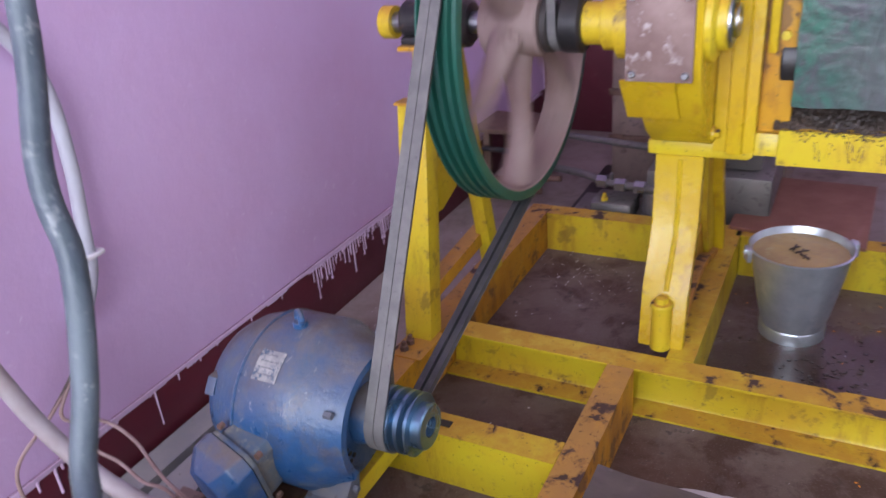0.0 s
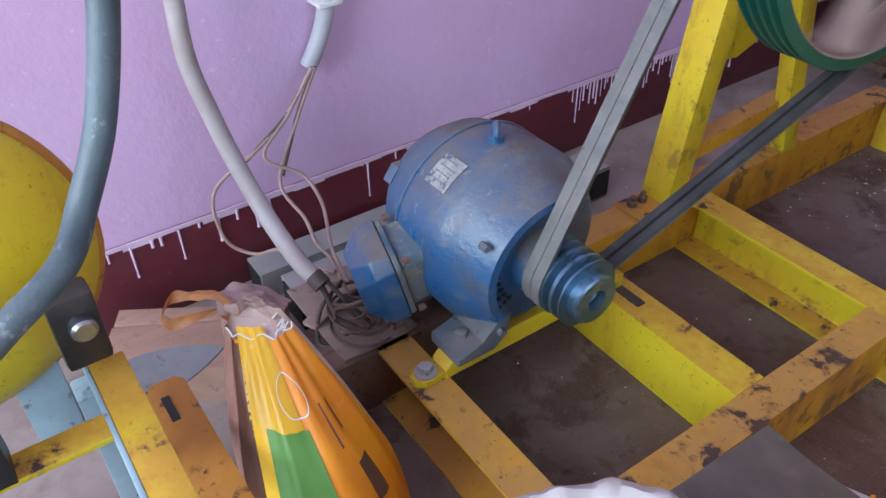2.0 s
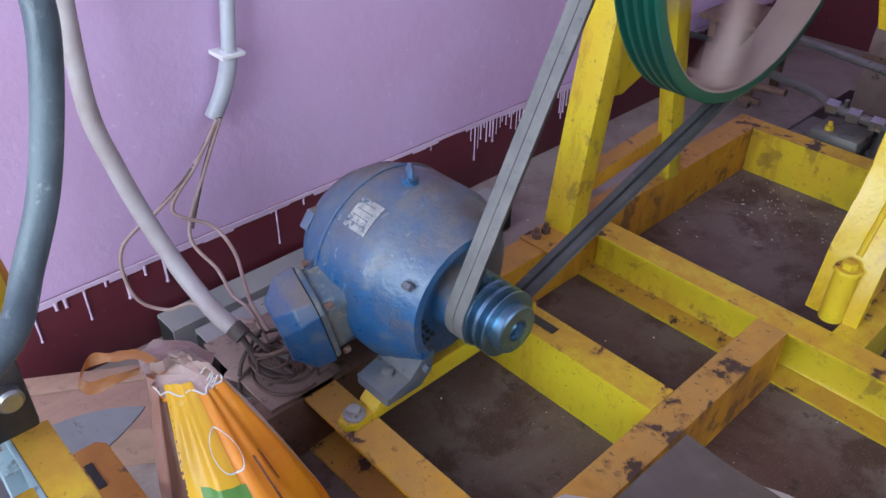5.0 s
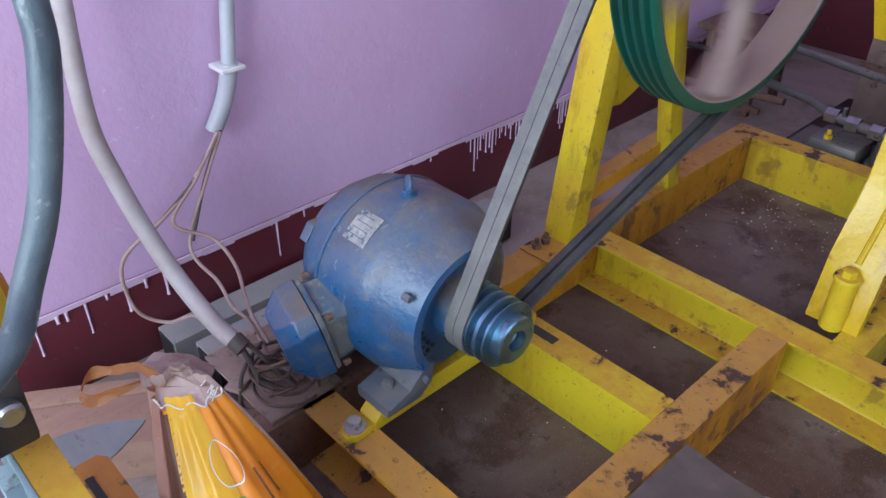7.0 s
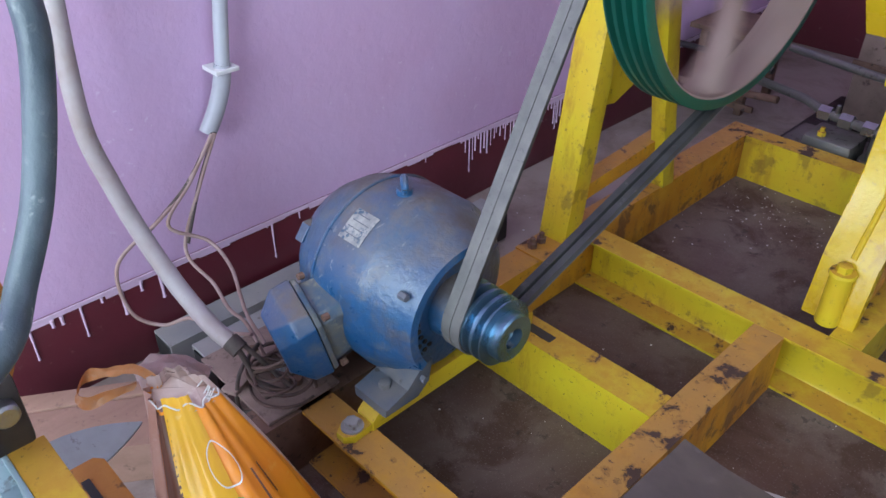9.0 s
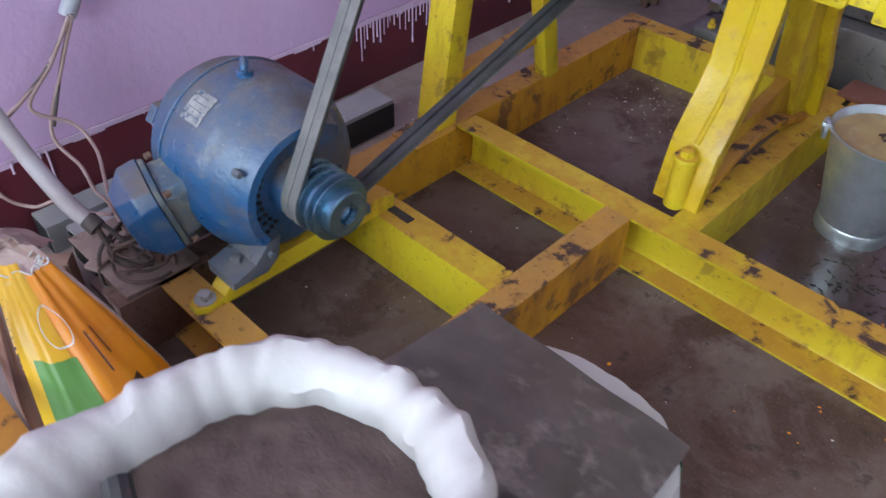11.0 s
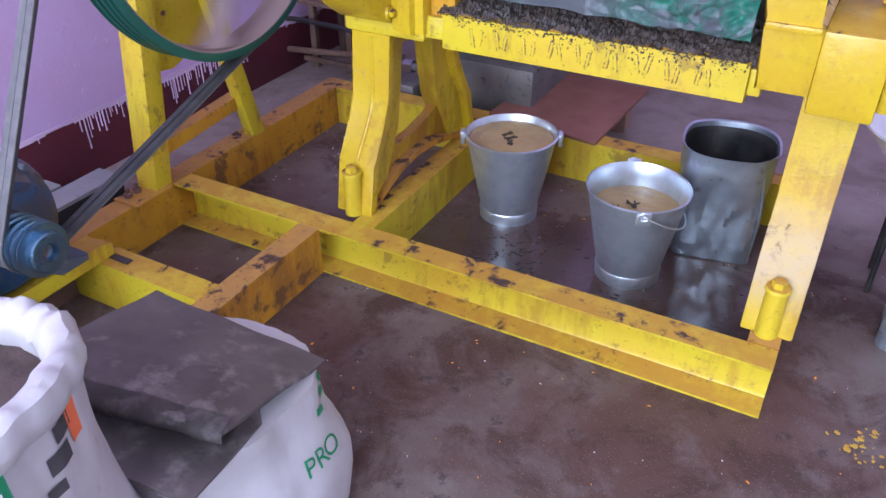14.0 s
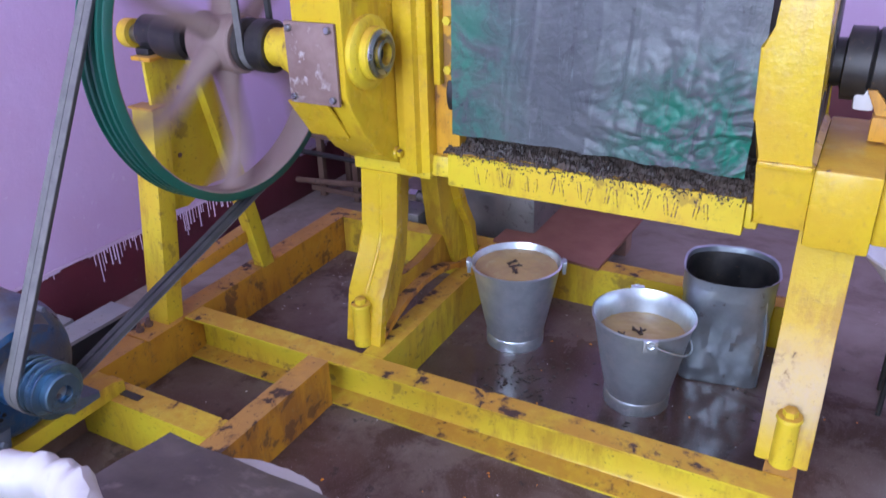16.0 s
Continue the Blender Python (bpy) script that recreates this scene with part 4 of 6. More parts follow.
    for x0, x1 in ((0.082, 0.116), (1.262, 1.292)):
        bm = bmesh.new()
        prism(bm, low + high, x0, x1, "x", 0.004)
        web = part("foot_web", bm, YELLOW_WEB, c)
        bm = bmesh.new()
        prism(bm, low + [(y, z + 0.018) for y, z in low[::-1]], x0 - 0.022, x1 + 0.034, "x", 0.004)
        part("lip", bm, YELLOW_DIRTY, web, "dirty yellow lip")

    # trough bar between the standards
    bm = bmesh.new()
    prism(bm, [(0.25, 0.658), (0.36, 0.658), (0.36, 0.70), (0.29, 0.742), (0.27, 0.752), (0.25, 0.748)], 0.315, 1.085, "x", 0.004)
    bar = part("trough_bar", bm, YELLOW, c)
    bm = bmesh.new()
    prism(bm, [(0.262, 0.675), (0.35, 0.675), (0.35, 0.72), (0.30, 0.735), (0.27, 0.73), (0.262, 0.71)], 0.255, 0.33, "x", 0.004)
    part("stub", bm, YELLOW, c)
    part("stub", boxed(1.085, 1.115, 0.262, 0.35, 0.672, 0.735, 0.006), YELLOW, c)
    # raised lettering of the casting, kept as plain bars with grime caught round them
    rng = random.Random(21)
    x = 0.40
    for k in range(9):
        lean = rng.uniform(-0.22, 0.22)
        for dx, w, h, tilt in ((0.0, 0.007, rng.uniform(0.040, 0.050), lean), (rng.uniform(0.020, 0.027), 0.007, rng.uniform(0.036, 0.050), -lean)):
            z0 = 0.678 + rng.uniform(-0.002, 0.003)
            xm, zm = x + dx + w / 2, z0 + h / 2
            m = Matrix.Translation((xm, 0, zm)) @ Matrix.Rotation(tilt, 4, "Y")
            mark = part("raised_bar", boxed(-w / 2, w / 2, 0.2462, 0.252, -h / 2, h / 2, 0.0025, m), YELLOW, bar)
            bm = bmesh.new()
            for _ in range(rng.randint(5, 20)):
                u, e, f = rng.uniform(-0.5, 0.5) * h, rng.choice((-1, 1)) * (w / 2 + 0.001), rng.uniform(0.002, 0.006)
                flat = m @ Matrix.Translation((e, 0.2498, u)) @ Matrix.Diagonal((f * 0.7, 0.0018, f * rng.uniform(1.0, 2.2), 1))
                bmesh.ops.create_icosphere(bm, subdivisions=1, radius=0.5, matrix=flat)
            part("grime", bm, RUST, mark, "dark grime caught round the bar")
        x += 0.072
    # dirty ledge with bagasse
    bm = bmesh.new()
    n, k = 330, 46
    rng = random.Random(7)
    rows = []
    for i in range(n + 1):
        xx = 0.30 + 0.80 * i / n
        rows.append([bm.verts.new((xx, 0.2475 + 0.16 * j / k, 0.748 + 0.045 * j / k + 0.012 * noise.noise(Vector((xx * 25, j * 0.3, 0))) + 0.006 * noise.noise(Vector((xx * 90, j * 0.9, 4))) + rng.uniform(-0.003, 0.004))) for j in range(k + 1)])
    for a, b in zip(rows, rows[1:]):
        for j in range(k):
            bm.faces.new((a[j], a[j + 1], b[j + 1], b[j]))
    part("bagasse_layer", bm, DEBRIS, c, "dark wet bagasse and grit", None)
    bm = bmesh.new()
    for _ in range(260):
        xx, s_ = rng.uniform(0.34, 1.08), rng.uniform(0.003, 0.010)
        zz = 0.750 - abs(rng.gauss(0, 0.014))
        bmesh.ops.create_icosphere(bm, subdivisions=1, radius=0.5, matrix=Matrix.Translation((xx, 0.2495, zz)) @ Matrix.Rotation(rng.uniform(0, 3), 4, "Y") @ Matrix.Diagonal((s_, 0.003, s_ * 0.5, 1)))
    tagged(part("bagasse_crumb", bm, DEBRIS, c), kind="stuff")
    bm = bmesh.new()
    box(bm, 0.26, 1.12, 0.33, 0.62, 0.69, 0.735)
    part("trough", bm, DARK_STEEL, c)
    # tarpaulin guard
    bm = bmesh.new()
    nx, nz = 190, 120
    rows = []
    for i in range(nx + 1):
        row = []
        for j in range(nz + 1):
            xx, zz = 0.338 + 0.742 * i / nx, 0.795 + 0.50 * j / nz
            v = Vector((xx * 9, zz * 9, 1.7))
            crumple = 0.06 + 0.95 * max(0.0, min(1.0, (xx - 0.66) * 4.0)) * max(0.0, min(1.0, 1.25 - (zz - 0.79) / 0.25))
            w = Vector((xx * 7 + 0.8 * noise.noise(v * 0.4), zz * 9 + 0.8 * noise.noise(v * 0.4 + Vector((5, 0, 0))), 3.3))
            w = w * 1.35
            crease = abs(noise.noise(w)) * 1.6 + abs(noise.noise(w * 2.2 + Vector((3, 1, 0)))) * 0.9 + abs(noise.noise(w * 4.3)) * 0.35
            fold = sum(amp * math.exp(-((xx + 0.012 * math.sin(zz * 9 + x0) - x0) / 0.007) ** 2) for x0, amp in ((0.50, 0.002), (0.553, 0.0015), (0.715, 0.002), (0.79, 0.003), (0.93, 0.0015)))
            d = 0.004 * noise.noise(v * 0.35) + 0.026 * crumple * crease + fold
            row.append(bm.verts.new((xx + (0.004 * noise.noise(Vector((0, zz * 14, 3))) if i in (0, nx) else 0), 0.243 + 0.02 * (zz - 0.8) - d, zz + (0.006 * noise.noise(Vector((xx * 12, 0, 9))) if j == 0 else 0))))
        rows.append(row)
    for a, b in zip(rows, rows[1:]):
        for j in range(nz):
            bm.faces.new((a[j], a[j + 1], b[j + 1], b[j]))
    bmesh.ops.solidify(bm, geom=list(bm.faces), thickness=0.002)
    part("tarpaulin_guard", bm, TARP, c, "crumpled grimy green tarpaulin sheet", 50)
    # rollers hidden behind the guard
    for y, z in ((0.36, 0.90), (0.55, 0.90), (0.45, 1.09)):
        bm = bmesh.new()
        cylinder(bm, 0.085, 0.30, 1.20, (0, y, z), "x", 28, 0.004)
        part("roller", bm, DARK_STEEL, c)
    # right standard
    bm = bmesh.new()
    prism(bm, [(1.105, 0.715), (1.215, 0.715), (1.215, 0.86), (1.20, 0.87), (1.195, 1.12), (1.185, 1.42), (1.105, 1.42), (1.10, 1.14), (1.072, 1.10), (1.078, 0.945), (1.092, 0.935), (1.095, 0.87), (1.105, 0.85)], 0.20, 0.60, "y", 0.006)
    sf = part("side_frame", bm, YELLOW_FRESH, c)
    part("ridge", boxed(1.097, 1.197, 0.190, 0.205, 1.245, 1.275, 0.006), YELLOW_FRESH, sf)
    part("ridge", boxed(1.100, 1.211, 0.193, 0.205, 0.846, 0.862, 0.005), YELLOW_FRESH, sf)
    bm = bmesh.new()
    box(bm, 1.215, 1.345, 0.185, 0.62, 0.685, 0.862, 0.008)
    part("foot_block", bm, YELLOW_FRESH, c)
    bm = bmesh.new()
    box(bm, 1.345, 1.62, 0.215, 0.34, 0.70, 0.855, 0.008)
    part("side_arm", bm, YELLOW_FRESH, c)
    bm = bmesh.new()
    prism(bm, [(1.34, 0.852), (1.40, 0.852), (1.30, 0.98), (1.28, 0.98)], 0.42, 0.445, "y", 0.003)
    box(bm, 1.30, 1.75, 0.40, 0.46, 0.87, 0.925, 0.004)
    part("brace", bm, YELLOW_DIRTY, c)
    bm = turned([(0, 1.19), (0.055, 1.19), (0.055, 1.22), (0.083, 1.225), (0.083, 1.275), (0.075, 1.28), (0.083, 1.285), (0.083, 1.35), (0.075, 1.355), (0.083, 1.36), (0.083, 1.60), (0, 1.60)], (0, 0.50, 1.02), "x", 36)
    part("pinion_coupling", bm, DARK_STEEL, c, "black greasy coupling")
    bm = bmesh.new()
    box(bm, 1.255, 1.30, 0.44, 0.50, 0.926, 0.985, 0.01)
    part("grease_cup", bm, PLASTIC_WHITE, c, "white plastic grease cup")

    # flywheel
    fw = part("flywheel", turned([(0.028, -0.075), (0.075, -0.075), (0.08, -0.07), (0.08, 0.07), (0.075, 0.075), (0.028, 0.075)], (0, 0, 0), "x", 36, True), RIM_INNER, c,
              "green grooved flywheel with pinkish dusty spokes", m=Matrix.Translation(((FX0 + FX1) / 2, SY, SZ)))
    h = (FX1 - FX0) / 2
    prof = [(RF - 0.028, -h), (RF, -h)]
    w = 2 * h / 4
    for k in range(4):
        x = -h + k * w
        prof += [(RF, x + 0.004), (RF - 0.012, x + w * 0.36), (RF - 0.012, x + w * 0.64), (RF, x + w - 0.004)]
    prof += [(RF, h), (RF - 0.004, h + 0.002)]
    prof2 = [(RF - 0.028, h), (RF - 0.034, h * 0.4), (RF - 0.036, 0), (RF - 0.034, -h * 0.4), (RF - 0.028, -h)]
    bm = bmesh.new()
    lathe(bm, prof + [(RF - 0.024, h + 0.002)], (0, 0, 0), "x", 120)
    part("rim", bm, GREEN_RIM, fw, "dark green grooved rim")
    bm = bmesh.new()
    lathe(bm, [(RF - 0.024, h + 0.002)] + prof2, (0, 0, 0), "x", 120)
    part("rim_lining", bm, RIM_INNER, fw)
    for k in range(6):
        bm = bmesh.new()
        a0 = k * 60
        segs = []
        for s in range(9):
            u = s / 8
            r = 0.07 + (RF - 0.034 - 0.07) * u
            bend = radians(10) * math.sin(math.pi * u)
            ww, dd = 0.024 + 0.012 * abs(2 * u - 1) ** 2, 0.03 + 0.016 * abs(2 * u - 1) ** 2
            ang = radians(a0) + bend
            d = Vector((0, math.cos(ang), math.sin(ang)))
            tt = Vector((0, -math.sin(ang), math.cos(ang)))
            segs.append([bm.verts.new(d * r + tt * ww * math.cos(b) + Vector((dd * math.sin(b), 0, 0))) for b in [2 * math.pi * q / 12 for q in range(12)]])
        for a, b in zip(segs, segs[1:]):
            for q in range(12):
                bm.faces.new((a[q], a[(q + 1) % 12], b[(q + 1) % 12], b[q]))
        part("spoke", bm, RIM_INNER, fw)
    return c, fw


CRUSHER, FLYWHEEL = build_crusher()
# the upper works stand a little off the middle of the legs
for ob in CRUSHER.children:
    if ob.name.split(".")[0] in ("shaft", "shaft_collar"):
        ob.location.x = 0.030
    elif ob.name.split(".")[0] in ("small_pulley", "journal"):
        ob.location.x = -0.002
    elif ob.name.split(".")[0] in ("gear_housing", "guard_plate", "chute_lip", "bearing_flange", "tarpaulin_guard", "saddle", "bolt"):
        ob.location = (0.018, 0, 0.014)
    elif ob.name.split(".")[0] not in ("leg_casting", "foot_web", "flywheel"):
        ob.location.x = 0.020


# ---- belts ----
def belt_loop(xc, ca, ra, cb, rb, width, thick, name, label, group=""):
    """A belt round two pulleys whose axes lie along x; ca and cb are (y, z)."""
    b = thing(name, label, "belt", group=group)
    a, c = Vector(ca), Vector(cb)
    d = c - a
    L, base = d.length, math.atan2(d.y, d.x)
    off = math.acos((ra - rb) / L)
    line = []
    for i in range(25):
        t = base + off + (2 * math.pi - 2 * off) * i / 24
        line.append(a + ra * Vector((math.cos(t), math.sin(t))))
    for i in range(49):
        t = base - off + 2 * off * i / 48
        line.append(c + rb * Vector((math.cos(t), math.sin(t))))
    n = len(line)
    def ply(name, section, mat):
        bm = bmesh.new()
        rings = []
        for i, p in enumerate(line):
            q = (line[(i + 1) % n] - line[i - 1]).normalized()
            nrm = Vector((q.y, -q.x))
            rings.append([bm.verts.new((xc + dx, p.x + nrm.x * o, p.y + nrm.y * o)) for dx, o in section])
        for i in range(n):
            r0, r1 = rings[i], rings[(i + 1) % n]
            for k in range(4):
                bm.faces.new((r0[k], r0[(k + 1) % 4], r1[(k + 1) % 4], r1[k]))
        part(name, bm, mat, b, smooth=40)
    top = thick / 2 - 0.003
    ply("cover_ply", ((-width / 2, top + 0.003), (width / 2, top + 0.003), (width / 2, top), (-width / 2, top)), RUBBER)
    ply("wedge_core", ((-width * 0.485, top), (width * 0.485, top), (width * 0.36, -thick / 2), (-width * 0.36, -thick / 2)), BELT_INNER)
    return b


WHEEL_Y, WHEEL_Z, WHEEL_R = 0.1155, 1.0034, 0.428
for xb in (-0.265, -0.2425):
    belt_loop(xb, PULLEY_AT[1:], 0.063, (WHEEL_Y, WHEEL_Z), WHEEL_R + 0.003, 0.0210, 0.013, "drive_belt", "worn grey rubber V-belt between motor pulley and flywheel", "drive belts")
belt_loop(-0.144, (WHEEL_Y, WHEEL_Z), 0.060, (SY - 0.02, 2.1), 0.06, 0.02, 0.010, "feed_belt", "worn grey rubber belt rising from the small pulley")
up_pulley = thing("overhead_pulley", "small dark steel pulley overhead on a bracket", "pulley")
part("sheave", turned([(0, -0.168), (0.068, -0.168), (0.055, -0.148), (0.055, -0.140), (0.068, -0.118), (0, -0.118)], (0, SY - 0.02, 2.1), "x", 28), DARK_STEEL, up_pulley)
bm = bmesh.new()
box(bm, -0.27, -0.168, SY - 0.05, SY + 0.01, 2.07, 2.13, 0.003)
box(bm, -0.27, -0.23, SY - 0.05, SY + 0.01, 2.07, 4.0, 0.003)
part("bracket", bm, YELLOW, up_pulley)


# ---- buckets and tins ----
def build_bucket(x, y, turn, juice, tilt=0.0):
    b = thing("bucket", "galvanised bucket of foaming cane juice on the wet floor", "bucket", group="juice buckets")
    b.matrix_basis = pose(x, y, 0, tilt, 0, turn) @ Matrix.Scale(0.972, 4)
    h, r0, r1 = 0.288, 0.093, 0.142
    prof = [(0, 0.012), (r0 - 0.004, 0.012), (r0 - 0.002, 0.0), (r0 + 0.003, 0.0), (r0 + 0.004, 0.035), (r0 + 0.001, 0.04)]
    for i in range(1, 9):
        u = i / 8
        prof.append((r0 + (r1 - r0) * (u ** 0.92), 0.04 + (h - 0.04) * u))
    prof += [(r1 + 0.005, h), (r1 + 0.006, h + 0.006), (r1 + 0.001, h + 0.009), (r1 - 0.003, h + 0.003)]
    for i in range(7, 0, -1):
        u = i / 8
        prof.append((r0 - 0.003 + (r1 - r0) * (u ** 0.92), 0.04 + (h - 0.04) * u))
    prof.append((0, 0.05))
    part("body", turned(prof, n=56, wobble=lambda a, z: 1 + 0.010 * math.sin(2 * a + 1) * z / h), GALV, b)
    k = (juice - 0.04) / (h - 0.04)
    rj = r0 - 0.004 + (r1 - r0) * (k ** 0.92)
    bm = bmesh.new()
    n, m = 48, 12
    rings = [[bm.verts.new((0, 0, juice + 0.008))]]
    for i in range(1, m + 1):
        ring = []
        for j in range(n):
            a = 2 * math.pi * j / n
            r = rj * i / m
            z = juice + 0.008 * (1 - (i / m) ** 2) + 0.003 * noise.noise(Vector((r * 60 * math.cos(a), r * 60 * math.sin(a), x * 9)))
            ring.append(bm.verts.new((r * math.cos(a), r * math.sin(a), z)))
        rings.append(ring)
    for j in range(n):
        bm.faces.new((rings[0][0], rings[1][j], rings[1][(j + 1) % n]))
    for a, c in zip(rings[1:], rings[2:]):
        for j in range(n):
            bm.faces.new((a[j], c[j], c[(j + 1) % n], a[(j + 1) % n]))
    juice_ob = part("juice", bm, JUICE, b, "frothy brown cane juice")
    rng = random.Random(int(x * 100))
    for _ in range(3):
        bm = bmesh.new()
        a, r = rng.uniform(0, 6.28), rng.uniform(0.0, 0.6) * rj
        for _ in range(3):
            ang = rng.uniform(0, 6.28)
            c = Vector((r * math.cos(a), r * math.sin(a), juice + 0.010))
            d = Vector((math.cos(ang), math.sin(ang), 0)) * rng.uniform(0.010, 0.024)
            tube(bm, [c - d, c + Vector((0, 0, 0.001)), c + d], 0.0026, 6, 3)
        part("cane_scrap", bm, DEBRIS, juice_ob)
    for s in (-1, 1):
        bm = bmesh.new()
        box(bm, s * (r1 + 0.012) - 0.006, s * (r1 + 0.012) + 0.006, -0.02, 0.02, h - 0.03, h + 0.012, 0.003)
        pts = [(s * (r1 + 0.018), 0.012 * math.cos(a), h + 0.012 * math.sin(a)) for a in [2 * math.pi * i / 10 for i in range(11)]]
        tube(bm, pts, 0.003, 6, 2)
        part("ear", bm, GALV, b)
    bm = bmesh.new()
    pts = [((r1 + 0.018) * math.cos(a), (r1 + 0.010 - 0.012 * math.sin(a)) * math.sin(a), h - 0.085 * math.sin(a)) for a in [math.pi * i / 12 for i in range(13)]]
    tube(bm, pts, 0.003, 8, 3)
    part("handle", bm, GALV, b)
    return b


build_bucket(0.417, 0.560, 24, 0.274)
build_bucket(0.862, 0.420, 292, 0.225)


def build_tin(x, y, turn, name, label, h=0.355, half=0.120, mat=TIN, dark=True):
    t = thing(name, label, "tin")
    t.matrix_basis = pose(x, y, 0, 0, 0, turn) @ Matrix.Scale(0.96, 4)
    bm = bmesh.new()
    n = 64
    def ring(z, inset, dent=1.0):
        out = []
        u = z / h
        for j in range(n):
            a = 2 * math.pi * (j + 0.5) / n
            p = 2.6 + 7 * max(0.0, 1 - u) ** 1.5
            c, s = math.cos(a), math.sin(a)
            r = (half * (1 + 0.16 * u * u) - inset) / ((abs(c) ** p + abs(s) ** p) ** (1 / p))
            v = Vector((c * 2.2, s * 2.2, z * 9))
            r += dent * (0.009 * noise.noise(v) + 0.010 * (0.3 - abs(noise.noise(v * 3.1))) * (1 if u < 0.55 else 0.3) + 0.013 * (0.35 - abs(noise.noise(v * 1.7))) * (1 if u < 0.6 else 0.4))
            out.append(bm.verts.new((r * c, r * s, z)))
        return out
    rings = [ring(0.0, 0.003, 0.3), ring(0.006, 0.0, 0.3)] + [ring(h * i / 22, 0.0, min(1, i / 3) * (0.45 if i > 19 else 1)) for i in range(1, 23)]
    rings += [ring(h + 0.003, -0.002, 0.45), ring(h, 0.004, 0.45)] + [ring(h * i / 22, 0.005, min(1, i / 3) * (0.45 if i > 19 else 1)) for i in range(21, 0, -1)]
    # inner faces take the dark steel: shade of the hollow put into colour
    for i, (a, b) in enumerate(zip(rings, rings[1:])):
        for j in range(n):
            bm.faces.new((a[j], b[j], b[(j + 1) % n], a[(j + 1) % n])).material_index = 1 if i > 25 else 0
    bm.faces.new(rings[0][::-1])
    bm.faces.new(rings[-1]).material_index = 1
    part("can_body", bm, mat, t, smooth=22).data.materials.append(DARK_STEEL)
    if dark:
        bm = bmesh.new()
        # dark disc partway up closes the hollow
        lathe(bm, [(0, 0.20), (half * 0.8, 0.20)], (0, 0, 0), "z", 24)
        part("contents", bm, DARK_STEEL, t, "dark disc across the inside of the tin")
    bm = bmesh.new()
    tube(bm, [(half * 0.93, -half * 0.9, 0.004), (half * 0.97, -half * 0.93, h * 0.5), (half * 0.80, -half * 0.80, h * 0.98)], 0.003, 6, 6)
    part("seam", bm, mat, t)
    return t


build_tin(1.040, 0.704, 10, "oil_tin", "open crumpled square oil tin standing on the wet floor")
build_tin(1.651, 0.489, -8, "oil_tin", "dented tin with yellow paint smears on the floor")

# white basin on a low stand, at the far side
bowl = thing("basin", "white plastic basin on a small steel stand", "basin")
part("bowl", turned([(0, 0.36), (0.09, 0.36), (0.10, 0.365), (0.20, 0.50), (0.215, 0.515), (0.22, 0.512), (0.21, 0.50), (0.10, 0.372), (0, 0.372)], (1.60, 0.72, 0), "z", 48), PLASTIC_WHITE, bowl)
bm = bmesh.new()
for dx, dy in ((-0.07, -0.07), (0.07, -0.07), (0.07, 0.07), (-0.07, 0.07)):
    cylinder(bm, 0.008, 0, 0.36, (1.60 + dx, 0.72 + dy, 0), n=10)
box(bm, 1.52, 1.68, 0.64, 0.80, 0.345, 0.36, 0.002)
part("stand", bm, DARK_STEEL, bowl)

# board lying across the back rail
board = thing("board", "red-brown laminated board lying across the back rail", "board")
bm = bmesh.new()
prism(bm, [(0.205, 0.905), (0.635, 0.848), (0.66, 1.40), (0.22, 1.42)], 0.152, 0.164, "z", 0.001)
part("panel", bm, BOARD, board)
bm = bmesh.new()
box(bm, 0.20, 0.57, 1.305, 1.385, 0, 0.149, 0.004)
tagged(part("timber_block", bm, PLANK), "weathered timber block under the board", "timber")


